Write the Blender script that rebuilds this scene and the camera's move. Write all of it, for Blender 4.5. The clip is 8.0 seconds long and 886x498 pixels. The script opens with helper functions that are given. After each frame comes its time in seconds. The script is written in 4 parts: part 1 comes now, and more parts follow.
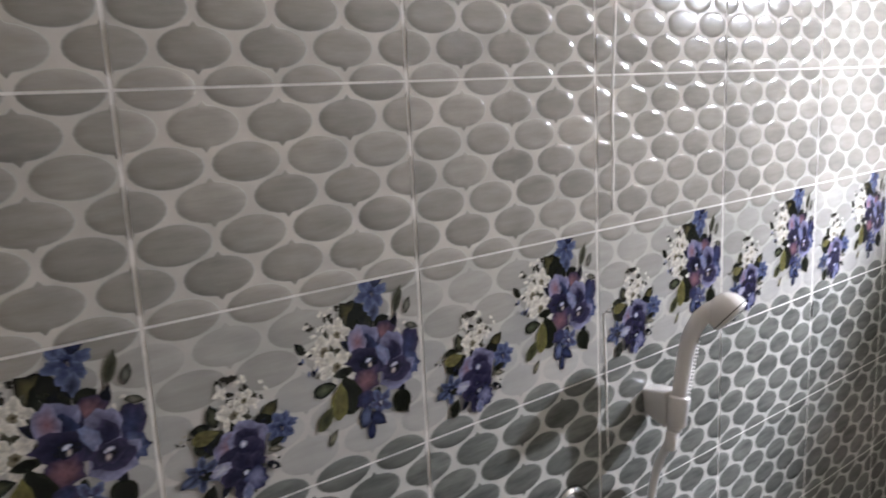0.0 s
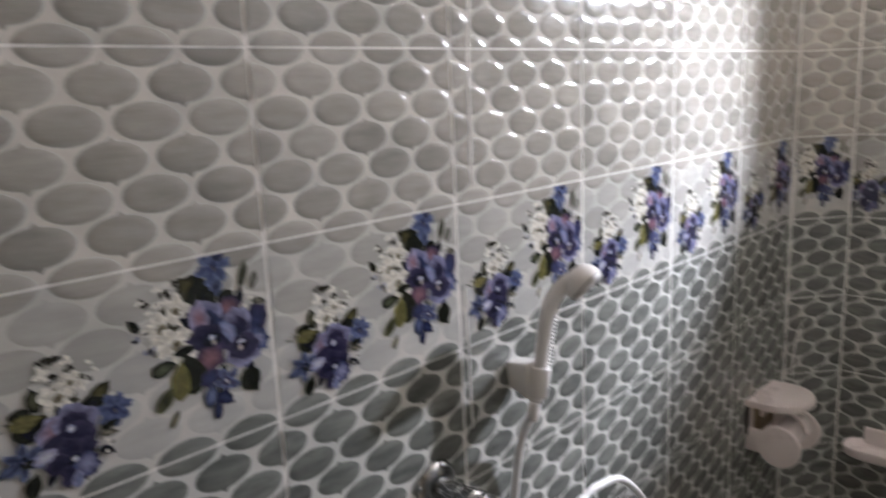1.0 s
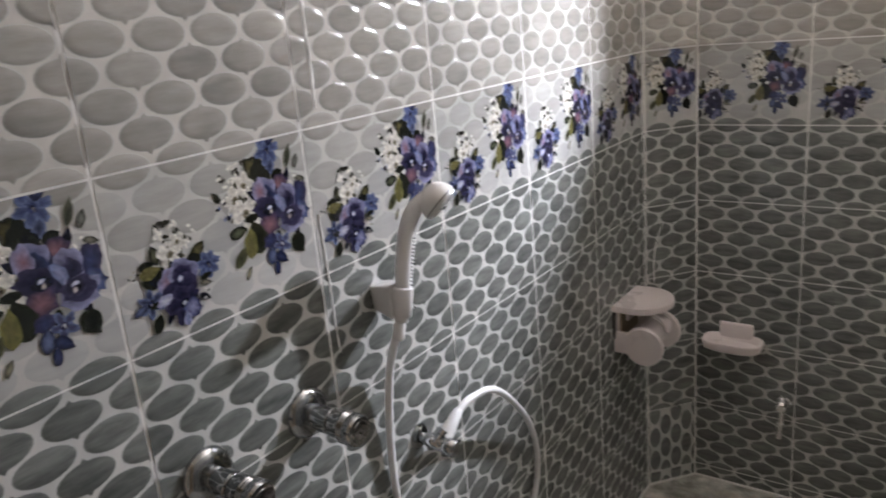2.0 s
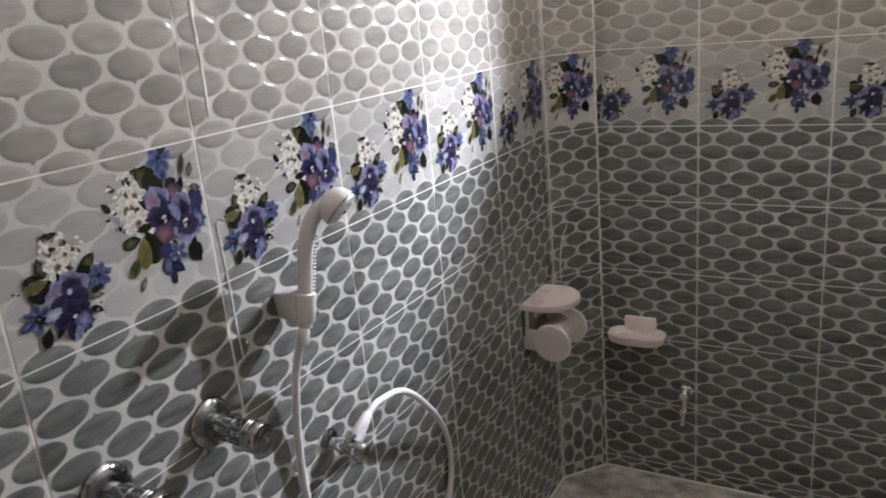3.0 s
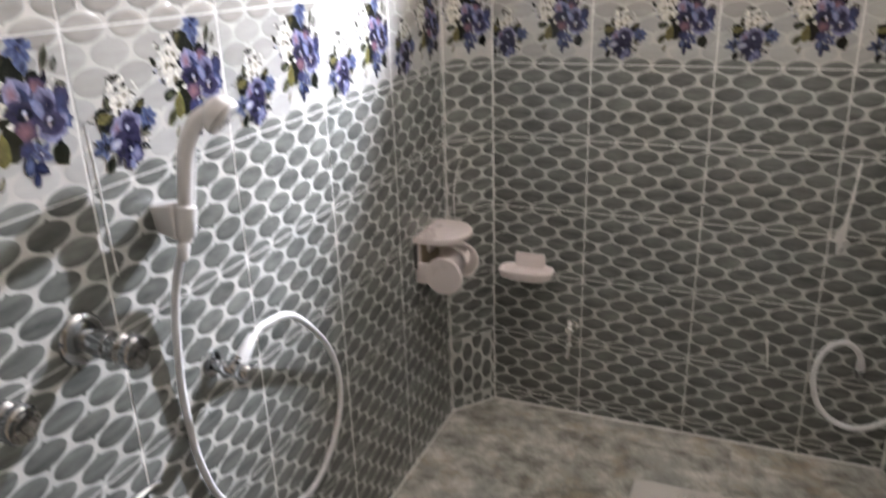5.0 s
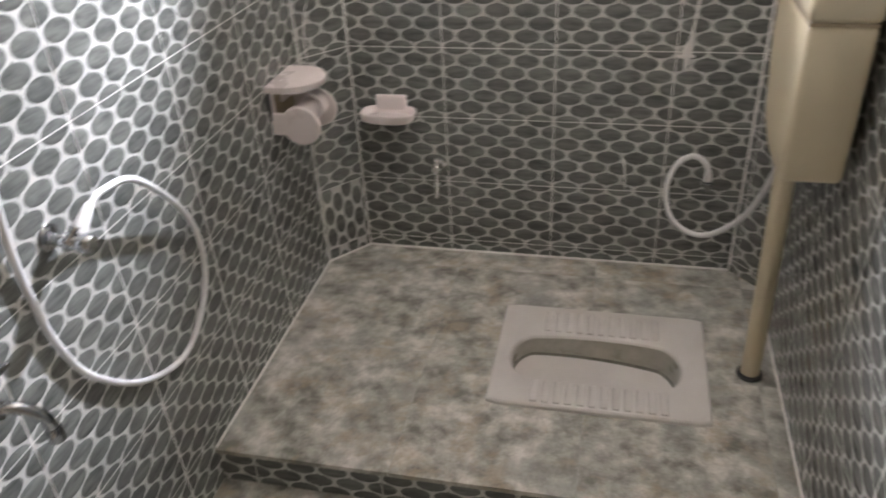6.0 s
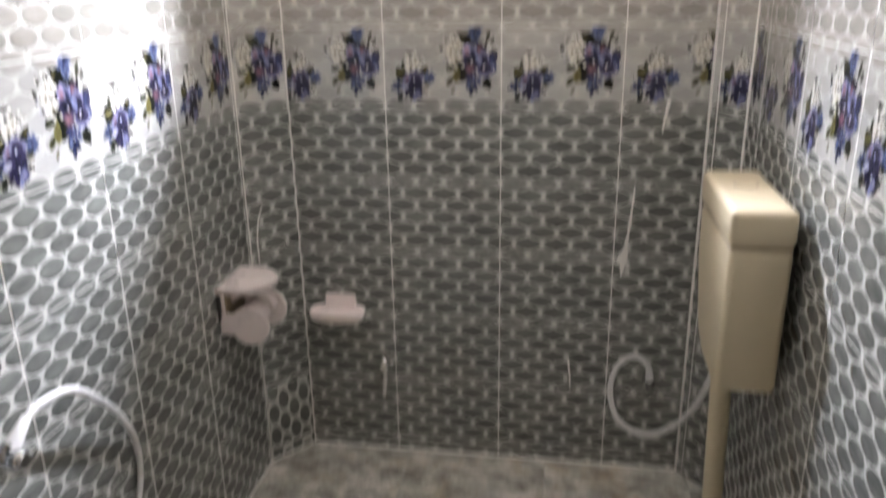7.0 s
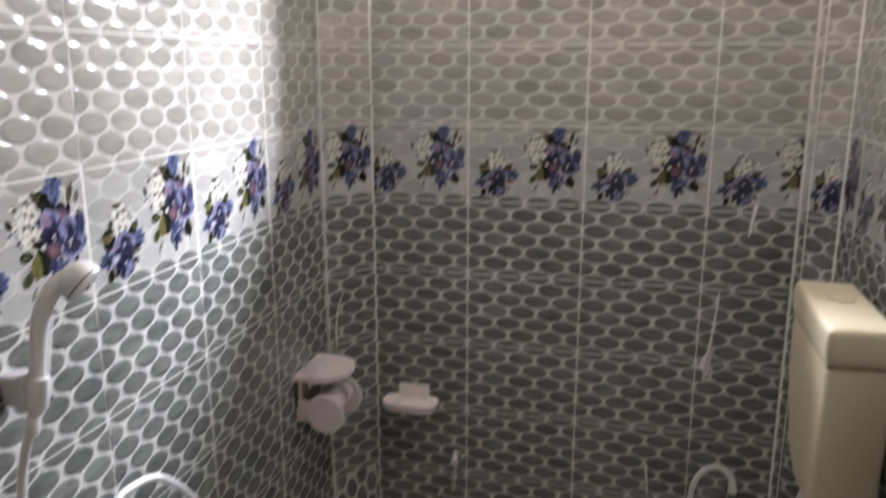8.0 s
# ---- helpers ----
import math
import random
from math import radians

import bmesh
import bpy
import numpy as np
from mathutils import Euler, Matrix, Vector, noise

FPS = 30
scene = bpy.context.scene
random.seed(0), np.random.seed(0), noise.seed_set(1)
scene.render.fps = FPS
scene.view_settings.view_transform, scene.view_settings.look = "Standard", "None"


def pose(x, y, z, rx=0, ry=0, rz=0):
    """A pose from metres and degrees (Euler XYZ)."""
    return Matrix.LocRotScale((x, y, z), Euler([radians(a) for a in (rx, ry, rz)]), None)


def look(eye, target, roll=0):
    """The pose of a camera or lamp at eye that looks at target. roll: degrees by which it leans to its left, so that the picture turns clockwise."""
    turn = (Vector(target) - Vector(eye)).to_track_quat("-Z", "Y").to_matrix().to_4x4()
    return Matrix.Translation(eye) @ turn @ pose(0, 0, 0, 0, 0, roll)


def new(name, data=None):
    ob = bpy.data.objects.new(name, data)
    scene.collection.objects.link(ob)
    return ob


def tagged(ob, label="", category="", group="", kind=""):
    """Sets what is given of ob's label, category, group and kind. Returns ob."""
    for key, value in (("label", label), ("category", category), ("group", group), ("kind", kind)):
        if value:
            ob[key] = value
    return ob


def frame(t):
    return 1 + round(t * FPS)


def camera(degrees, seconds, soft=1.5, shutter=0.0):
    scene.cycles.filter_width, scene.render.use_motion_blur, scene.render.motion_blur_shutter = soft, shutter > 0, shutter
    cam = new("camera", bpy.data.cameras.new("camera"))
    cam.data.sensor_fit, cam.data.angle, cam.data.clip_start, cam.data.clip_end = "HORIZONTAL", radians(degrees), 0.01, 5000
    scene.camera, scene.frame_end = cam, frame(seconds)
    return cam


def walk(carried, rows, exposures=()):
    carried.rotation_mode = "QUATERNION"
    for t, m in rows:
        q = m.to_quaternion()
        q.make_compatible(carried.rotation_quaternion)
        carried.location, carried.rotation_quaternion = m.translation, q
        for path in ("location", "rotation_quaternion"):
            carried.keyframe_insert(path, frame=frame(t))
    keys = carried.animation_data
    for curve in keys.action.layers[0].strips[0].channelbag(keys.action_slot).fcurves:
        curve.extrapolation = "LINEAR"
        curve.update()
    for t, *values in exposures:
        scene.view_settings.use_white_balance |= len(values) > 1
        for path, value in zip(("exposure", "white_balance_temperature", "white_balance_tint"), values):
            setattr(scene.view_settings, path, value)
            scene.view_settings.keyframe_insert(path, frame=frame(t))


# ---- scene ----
cam = camera(59.7, 8.0, 1.8, 0.7)
PATH = [
    (0, (0.672, -2.107, 1.437), (-0.877, -0.901, 1.058), -2.9),
    (0.5, (0.669, -2.085, 1.44), (-0.819, -0.804, 1.063), -1.0),
    (1, (0.703, -2.063, 1.409), (-0.671, -0.669, 1.001), -2.5),
    (1.5, (0.727, -2.041, 1.387), (-0.521, -0.563, 0.881), -4.1),
    (2, (0.745, -2.037, 1.381), (-0.397, -0.499, 0.808), -5.2),
    (3.5, (0.787, -2.034, 1.38), (-0.144, -0.359, 0.808), -5.1),
    (4, (0.78, -2.028, 1.375), (-0.133, -0.346, 0.797), -4.8),
    (5.3, (0.796, -2.036, 1.308), (0.151, -0.327, 0.492), -1.9),
    (5.5, (0.81, -2.021, 1.298), (0.218, -0.353, 0.367), -2.5),
    (5.7, (0.84, -2.013, 1.291), (0.313, -0.389, 0.249), -2.6),
    (6, (0.839, -2.006, 1.299), (0.428, -0.363, 0.235), -3.4),
    (6.3, (0.836, -2.007, 1.32), (0.509, -0.297, 0.336), -2.8),
    (6.5, (0.841, -2.003, 1.325), (0.53, -0.251, 0.412), -2.0),
    (7, (0.844, -2.008, 1.361), (0.539, -0.143, 0.708), -1.0),
    (7.5, (0.827, -2.008, 1.414), (0.481, -0.075, 1.037), 0.2),
    (7.7, (0.83, -2.011, 1.411), (0.41, -0.089, 1.049), -0.2),
    (8, (0.811, -2.008, 1.406), (0.329, -0.122, 0.946), -0.1),
]
walk(cam, [(t, look(eye, target, roll)) for t, eye, target, roll in PATH],
     [(0, -0.7), (0.7, -0.72), (1.5, -0.75), (2, -0.77), (4.2, -0.65), (5.3, 0.0), (6.6, 0.02), (7.1, -0.3), (7.5, -0.85), (7.7, -1.0), (8, -0.62)])

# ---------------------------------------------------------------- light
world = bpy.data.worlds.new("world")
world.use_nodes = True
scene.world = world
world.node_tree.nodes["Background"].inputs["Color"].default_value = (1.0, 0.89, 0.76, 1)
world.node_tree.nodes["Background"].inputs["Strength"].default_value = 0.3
# lamp strengths: the lens, and the fill added on its upper face
BULB, BACK = 33000.0, 46000.0

# ---------------------------------------------------------------- materials


def material(name, rough=0.4, metal=0.0, spec=0.5):
    m = bpy.data.materials.new(name)
    m.use_nodes = True
    b = m.node_tree.nodes["Principled BSDF"]
    b.inputs["Roughness"].default_value = rough
    b.inputs["Metallic"].default_value = metal
    b.inputs["Specular IOR Level"].default_value = spec
    return m, m.node_tree.nodes, m.node_tree.links, b


def coords(n, l, scale=(1, 1, 1), shift=True):
    """Object coordinates, stretched, and moved by each object's own random number."""
    tc, mp = n.new("ShaderNodeTexCoord"), n.new("ShaderNodeMapping")
    mp.inputs["Scale"].default_value = scale
    l.new(tc.outputs["Object"], mp.inputs["Vector"])
    if shift:
        info, mul = n.new("ShaderNodeObjectInfo"), n.new("ShaderNodeMath")
        mul.operation, mul.inputs[1].default_value = "MULTIPLY", 37.0
        l.new(info.outputs["Random"], mul.inputs[0])
        l.new(mul.outputs[0], mp.inputs["Location"])
    return mp.outputs["Vector"]


def noisy(n, l, vec, scale, detail=4.0, rough=0.55):
    t = n.new("ShaderNodeTexNoise")
    t.inputs["Scale"].default_value, t.inputs["Detail"].default_value, t.inputs["Roughness"].default_value = scale, detail, rough
    l.new(vec, t.inputs["Vector"])
    return t.outputs["Fac"]


def ramp(n, l, fac, *stops):
    r = n.new("ShaderNodeValToRGB")
    e = r.color_ramp.elements
    while len(e) < len(stops):
        e.new(0.5)
    for el, (p, c) in zip(e, stops):
        el.position, el.color = p, (*c, 1)
    l.new(fac, r.inputs["Fac"])
    return r.outputs["Color"]


def mixed(n, l, fac, a, b, kind="MIX"):
    x = n.new("ShaderNodeMix")
    x.data_type, x.blend_type = "RGBA", kind
    for sock, v in ((x.inputs["Factor"], fac), (x.inputs["A"], a), (x.inputs["B"], b)):
        if isinstance(v, (int, float)):
            sock.default_value = v
        elif isinstance(v, tuple):
            sock.default_value = (*v, 1)
        else:
            l.new(v, sock)
    return x.outputs["Result"]


def bumped(n, l, b, fac, strength, distance=0.001):
    u = n.new("ShaderNodeBump")
    u.inputs["Strength"].default_value, u.inputs["Distance"].default_value = strength, distance
    l.new(fac, u.inputs["Height"])
    l.new(u.outputs["Normal"], b.inputs["Normal"])


def glaze(name, dark, light, rough=0.1, streak=True):
    """Glossy fired glaze, brushed with faint streaks and blotches, each moulded oval a little different."""
    m, n, l, b = material(name, rough)
    vec = coords(n, l, (14, 70, 14) if streak else (20, 20, 20))
    fine = noisy(n, l, vec, 1.0, 6.0, 0.65)
    wide = noisy(n, l, coords(n, l), 9.0, 3.0)
    col = ramp(n, l, fine, (0.3, dark), (0.72, light))
    geo = n.new("ShaderNodeNewGeometry")
    isl = ramp(n, l, geo.outputs["Random Per Island"], (0.0, (0.82, 0.82, 0.82)), (1.0, (1.12, 1.12, 1.12)))
    if streak:
        col = mixed(n, l, 1.0, col, isl, "MULTIPLY")
    col = mixed(n, l, 1.0, col, ramp(n, l, wide, (0.3, (0.86, 0.87, 0.86)), (0.75, (1.08, 1.07, 1.05))), "MULTIPLY")
    l.new(col, b.inputs["Base Color"])
    l.new(ramp(n, l, wide, (0.3, (rough * 0.7,) * 3), (0.8, (rough * 1.9,) * 3)), b.inputs["Roughness"])
    bumped(n, l, b, wide, 0.25, 0.002)
    return m


net_white = glaze("glaze_white_net", (0.51, 0.485, 0.45), (0.60, 0.57, 0.53), 0.1, False)
net_grey = glaze("glaze_grey_net", (0.49, 0.485, 0.465), (0.59, 0.58, 0.555), 0.1, False)
net_flower = glaze("glaze_pale_grey_ground", (0.47, 0.455, 0.43), (0.55, 0.535, 0.505), 0.1, False)
oval_light = glaze("glaze_light_oval", (0.272, 0.258, 0.232), (0.385, 0.365, 0.332))
oval_pale = glaze("glaze_pale_oval", (0.33, 0.32, 0.298), (0.42, 0.41, 0.385))
oval_faint = glaze("glaze_faint_oval", (0.41, 0.405, 0.39), (0.49, 0.48, 0.46))
oval_dark = glaze("glaze_dark_oval", (0.084, 0.090, 0.083), (0.215, 0.22, 0.206))
rim_light = glaze("glaze_light_oval_rim", (0.37, 0.36, 0.335), (0.46, 0.45, 0.425))
rim_dark = glaze("glaze_dark_oval_rim", (0.23, 0.23, 0.22), (0.32, 0.32, 0.305))

ink, n, l, b = material("glaze_flower_ink", 0.14)
att = n.new("ShaderNodeAttribute")
att.attribute_name = "ink"
fac = noisy(n, l, coords(n, l), 260.0, 3.0)
l.new(mixed(n, l, 1.0, att.outputs["Color"], ramp(n, l, fac, (0.3, (0.72, 0.72, 0.74)), (0.7, (1.12, 1.12, 1.1))), "MULTIPLY"), b.inputs["Base Color"])

grout, n, l, b = material("white_cement_grout", 0.75)
vec = coords(n, l)
l.new(ramp(n, l, noisy(n, l, vec, 45.0), (0.3, (0.68, 0.66, 0.62)), (0.7, (0.82, 0.80, 0.77))), b.inputs["Base Color"])
bumped(n, l, b, noisy(n, l, vec, 220.0), 0.5)

plaster, n, l, b = material("white_plaster", 0.8)
vec = coords(n, l)
l.new(ramp(n, l, noisy(n, l, vec, 4.0), (0.3, (0.76, 0.665, 0.55)), (0.7, (0.84, 0.745, 0.63))), b.inputs["Base Color"])
bumped(n, l, b, noisy(n, l, vec, 90.0), 0.4)

dulling_grey, n, l, b = material("recess_dulling_grey", 0.85)
vec = coords(n, l)
l.new(ramp(n, l, noisy(n, l, vec, 25.0), (0.3, (0.38, 0.37, 0.35)), (0.7, (0.50, 0.49, 0.47))), b.inputs["Base Color"])
bumped(n, l, b, noisy(n, l, vec, 160.0), 0.4)

brown_paint, n, l, b = material("dull_brown_wall_paint", 0.6)
l.new(ramp(n, l, noisy(n, l, coords(n, l), 5.0), (0.3, (0.30, 0.225, 0.15)), (0.7, (0.40, 0.31, 0.215))), b.inputs["Base Color"])

marble, n, l, b = material("mottled_stone_floor_tile", 0.32)
vec = coords(n, l)
cloud = noisy(n, l, vec, 15.0, 7.0, 0.62)
vein = noisy(n, l, vec, 12.0, 6.0, 0.66)
col = ramp(n, l, cloud, (0.36, (0.155, 0.15, 0.125)), (0.46, (0.31, 0.30, 0.26)), (0.55, (0.46, 0.44, 0.395)), (0.66, (0.66, 0.63, 0.58)))
col = mixed(n, l, ramp(n, l, vein, (0.52, (0, 0, 0)), (0.66, (0.7, 0.7, 0.7))), col, (0.36, 0.29, 0.20))
col = mixed(n, l, ramp(n, l, noisy(n, l, vec, 7.0, 6.0, 0.6), (0.5, (0, 0, 0)), (0.66, (0.6, 0.6, 0.6))), col, (0.27, 0.275, 0.25))
col = mixed(n, l, 1.0, col, ramp(n, l, noisy(n, l, vec, 160.0, 3.0), (0.3, (0.86, 0.86, 0.86)), (0.7, (1.1, 1.1, 1.1))), "MULTIPLY")
l.new(col, b.inputs["Base Color"])
bumped(n, l, b, vein, 0.25, 0.001)

stone_grout, n, l, b = material("grey_floor_grout", 0.8)
l.new(ramp(n, l, noisy(n, l, coords(n, l), 40.0), (0.3, (0.27, 0.26, 0.24)), (0.7, (0.40, 0.39, 0.36))), b.inputs["Base Color"])


def plain(name, a, c, rough, scale=30.0, metal=0.0, bump=0.1):
    m, n, l, b = material(name, rough, metal)
    f = noisy(n, l, coords(n, l), scale, 5.0)
    l.new(ramp(n, l, f, (0.3, a), (0.7, c)), b.inputs["Base Color"])
    l.new(ramp(n, l, f, (0.3, (rough * 0.8,) * 3), (0.7, (rough * 1.25,) * 3)), b.inputs["Roughness"])
    bumped(n, l, b, f, bump)
    return m


ceramic = plain("white_ceramic", (0.58, 0.545, 0.51), (0.66, 0.63, 0.59), 0.16, 8.0)
grimy_shaded = plain("grimy_shaded_ceramic", (0.36, 0.345, 0.29), (0.50, 0.48, 0.42), 0.3, 22.0)
bowl_shade = plain("dark_bowl_shade", (0.09, 0.085, 0.065), (0.22, 0.21, 0.17), 0.4, 30.0)
cream = plain("cream_plastic", (0.56, 0.485, 0.335), (0.60, 0.525, 0.37), 0.58, 6.0, 0.0, 0.02)
pink_white = plain("pinkish_white_plastic", (0.77, 0.69, 0.665), (0.82, 0.74, 0.715), 0.3, 8.0, 0.0, 0.02)
white_plastic = plain("white_plastic", (0.70, 0.68, 0.66), (0.77, 0.75, 0.73), 0.22, 14.0)
hose_white = plain("white_hose_rubber", (0.68, 0.67, 0.66), (0.78, 0.77, 0.76), 0.32, 40.0)
# chrome, its colour darkened for the dim surroundings it mirrors
chrome = plain("chrome", (0.34, 0.35, 0.36), (0.45, 0.46, 0.47), 0.07, 30.0, 1.0, 0.05)
# lighter copy of the chrome, with the spigot's gleam put into its colour
satin = plain("gleam_chrome", (0.90, 0.90, 0.90), (0.96, 0.96, 0.96), 0.24, 30.0, 1.0, 0.05)
black_rubber = plain("black_rubber", (0.012, 0.012, 0.012), (0.03, 0.028, 0.026), 0.6)
# for dark plastic parts, and for the shade strip behind the paper holder
dark_gap = plain("dark_plastic_and_shade", (0.03, 0.03, 0.03), (0.06, 0.055, 0.05), 0.5)
# brown of the button ring, and painted shade at lid seam and paper shelf
lid_line = plain("brown_plastic_and_shade", (0.30, 0.235, 0.15), (0.40, 0.32, 0.215), 0.5)



def lit(name, strength):
    m, n, l, b = material(name, 0.4)
    b.inputs["Base Color"].default_value = (0.9, 0.9, 0.9, 1)
    b.inputs["Emission Color"].default_value = (0.915, 0.95, 1.10, 1)
    b.inputs["Emission Strength"].default_value = strength
    return m


glow, fill_glow = lit("lit_lamp_lens", BULB), lit("lamp_fill_glow", BACK)

# ---------------------------------------------------------------- building helpers


def empty(name, place, label, category, group="", kind=""):
    e = new(name)
    e.empty_display_size = 0.02
    e.location = place
    return tagged(e, label, category, group, kind)


def part(name, bm, mat, parent=None, label="", smooth=True):
    """Links a bmesh, given in world places, as one mesh object under a thing or a part."""
    me = bpy.data.meshes.new(name)
    bmesh.ops.recalc_face_normals(bm, faces=bm.faces)
    bm.to_mesh(me)
    bm.free()
    for p in me.polygons:
        p.use_smooth = smooth and p.area < 0.0009
    if smooth:
        me.set_sharp_from_angle(angle=radians(38))
    me.materials.append(mat)
    ob = new(name, me)
    if parent:
        ob.parent = parent
        base, top = Vector((0, 0, 0)), parent
        while top:
            base += top.location
            top = top.parent
        me.transform(Matrix.Translation(-base))
    return tagged(ob, label)


def box(x0, x1, y0, y1, z0, z1, bevel=0.0, segs=2, bm=None):
    own = bmesh.new()
    bmesh.ops.create_cube(own, size=1.0, matrix=Matrix.LocRotScale(((x0 + x1) / 2, (y0 + y1) / 2, (z0 + z1) / 2), None, (x1 - x0, y1 - y0, z1 - z0)))
    if bevel:
        bmesh.ops.bevel(own, geom=own.edges[:], offset=bevel, segments=segs, affect="EDGES", profile=0.5)
    return joined(bm, own)


def joined(bm, own):
    if bm is None:
        return own
    me = bpy.data.meshes.new("scrap")
    own.to_mesh(me)
    own.free()
    bm.from_mesh(me)
    bpy.data.meshes.remove(me)
    return bm


def lathe(profile, m, segs=28, bm=None, knurl=0):
    """Turns (radius, height) pairs about the z axis of the pose m. knurl: every other corner drawn in, for rows from that one on."""
    own = bmesh.new()
    rings = []
    for k, (r, h) in enumerate(profile):
        ring = []
        for i in range(segs):
            rr = r * (0.93 if knurl and k >= knurl and i % 2 else 1.0)
            a = 2 * math.pi * i / segs
            ring.append(own.verts.new(m @ Vector((rr * math.cos(a), rr * math.sin(a), h))))
        rings.append(ring)
    for a, c in zip(rings, rings[1:]):
        for i in range(segs):
            own.faces.new((a[i], a[(i + 1) % segs], c[(i + 1) % segs], c[i]))
    own.faces.new(rings[0][::-1])
    own.faces.new(rings[-1])
    return joined(bm, own)


def aim(place, way):
    """A pose at place whose z axis points along way."""
    return Matrix.Translation(place) @ Vector(way).to_track_quat("Z", "Y").to_matrix().to_4x4()


def spline(points, steps=8):
    p = [Vector(q) for q in points]
    p = [2 * p[0] - p[1]] + p + [2 * p[-1] - p[-2]]
    out = []
    for a, c, d, e in zip(p, p[1:], p[2:], p[3:]):
        for i in range(steps):
            t = i / steps
            out.append(0.5 * (2 * c + (d - a) * t + (2 * a - 5 * c + 4 * d - e) * t * t + (3 * c - a - 3 * d + e) * t ** 3))
    return out + [p[-2]]


def tube(points, radius, segs=14, steps=8, bm=None, ripple=0.0):
    own = bmesh.new()
    path = spline(points, steps)
    up, rings = None, []
    for k, q in enumerate(path):
        way = (path[min(k + 1, len(path) - 1)] - path[max(k - 1, 0)]).normalized()
        up = way.orthogonal() if up is None else up - way * up.dot(way)
        up.normalize()
        side = way.cross(up)
        r = radius(k / (len(path) - 1)) if callable(radius) else radius
        r *= 1 - ripple * (k % 2)
        rings.append([own.verts.new(q + r * (math.cos(2 * math.pi * i / segs) * up + math.sin(2 * math.pi * i / segs) * side)) for i in range(segs)])
    for a, c in zip(rings, rings[1:]):
        for i in range(segs):
            own.faces.new((a[i], a[(i + 1) % segs], c[(i + 1) % segs], c[i]))
    own.faces.new(rings[0][::-1])
    own.faces.new(rings[-1])
    return joined(bm, own)


# ---------------------------------------------------------------- the plan, in metres
ROOM_W, ROOM_L = 1.268, 2.36          # across, and from the back wall to the door wall
LOW, TOP = -0.10, 2.268               # lower floor and ceiling; the toilet platform's top is 0
EDGE = -0.905                         # front edge of the platform
ROW, BORDER = 0.2025, 1.053           # height of a tile row, and the lower edge of the flowered row
NICHE = (0.53, 0.69, 1.6605, 2.0655)   # lamp recess in the back wall: x, x, z, z
PAN = (0.583, 1.104, -0.663, -0.272)  # squat pan: x, x, y, y

# ---------------------------------------------------------------- walls


def slab(name, bm, label, mat=grout):
    return tagged(part(name, bm, mat, None, label, False), "", "wall", "", "structure")


wall_left = slab("wall_left", box(-0.14, -0.0003, -ROOM_L - 0.14, 0.16, LOW - 0.1, TOP + 0.1), "wall with white cement grout behind glazed oval-relief tiles")
wall_right = slab("wall_right", box(ROOM_W + 0.0003, ROOM_W + 0.14, -ROOM_L - 0.14, 0.16, LOW - 0.1, TOP + 0.1), "wall with white cement grout behind glazed oval-relief tiles")
x0, x1, z0, z1 = NICHE
bm = box(0, x0, 0.0003, 0.16, LOW - 0.1, TOP + 0.1)
box(x1, ROOM_W, 0.0003, 0.16, LOW - 0.1, TOP + 0.1, bm=bm)
box(x0, x1, 0.0003, 0.16, LOW - 0.1, z0, bm=bm)
box(x0, x1, 0.0003, 0.16, z1, TOP + 0.1, bm=bm)
box(x0, x1, 0.125, 0.16, z0, z1, bm=bm)
wall_back = slab("wall_back", bm, "tiled back wall with a small lamp recess high up")


def prism(corners, zlo, zhi):
    bm = bmesh.new()
    lo, hi = ([bm.verts.new((x, y, z)) for x, y in corners] for z in (zlo, zhi))
    bm.faces.new(lo[::-1]), bm.faces.new(hi)
    for i in range(len(corners)):
        j = (i + 1) % len(corners)
        bm.faces.new((lo[i], lo[j], hi[j], hi[i]))
    return bm


CH_L = ((0.0, -0.119), (0.100, 0.0))
CH_R = ((1.192, 0.0), (ROOM_W, -0.085))
wall_corner_left = slab("wall_corner_left", prism(((-0.001, -0.1181), (0.0993, 0.001), (-0.001, 0.001)), LOW, TOP), "narrow slanting wall across the room's corner")
wall_corner_right = slab("wall_corner_right", prism(((1.1927, 0.001), (ROOM_W + 0.001, -0.0843), (ROOM_W + 0.001, 0.001)), LOW, TOP), "narrow slanting wall boxing in the room's corner")
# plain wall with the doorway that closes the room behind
x0, x1 = 0.28, 0.98  # unseen doorway, inferred from back-wall glints; the weak warm light comes from it
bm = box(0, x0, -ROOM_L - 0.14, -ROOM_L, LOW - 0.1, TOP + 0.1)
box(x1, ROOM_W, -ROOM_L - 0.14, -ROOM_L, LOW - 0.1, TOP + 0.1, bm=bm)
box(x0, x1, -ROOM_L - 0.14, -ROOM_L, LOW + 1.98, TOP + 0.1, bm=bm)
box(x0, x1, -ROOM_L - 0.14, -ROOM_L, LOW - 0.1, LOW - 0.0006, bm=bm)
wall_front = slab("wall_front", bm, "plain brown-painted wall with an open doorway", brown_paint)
# unseen baffle added beyond the doorway, so that fill enters only from straight ahead
BAFFLE_Y = -ROOM_L - 0.14
bm = box(-0.14, 0.1, BAFFLE_Y - 0.6, BAFFLE_Y, LOW - 0.1, TOP + 0.1)
box(1.16, 1.408, BAFFLE_Y - 0.6, BAFFLE_Y, LOW - 0.1, TOP + 0.1, bm=bm)
box(0.1, 1.16, BAFFLE_Y - 0.6, BAFFLE_Y, TOP - 0.02, TOP + 0.1, bm=bm)
box(0.1, 1.16, BAFFLE_Y - 0.6, BAFFLE_Y, LOW - 0.1, LOW - 0.0006, bm=bm)
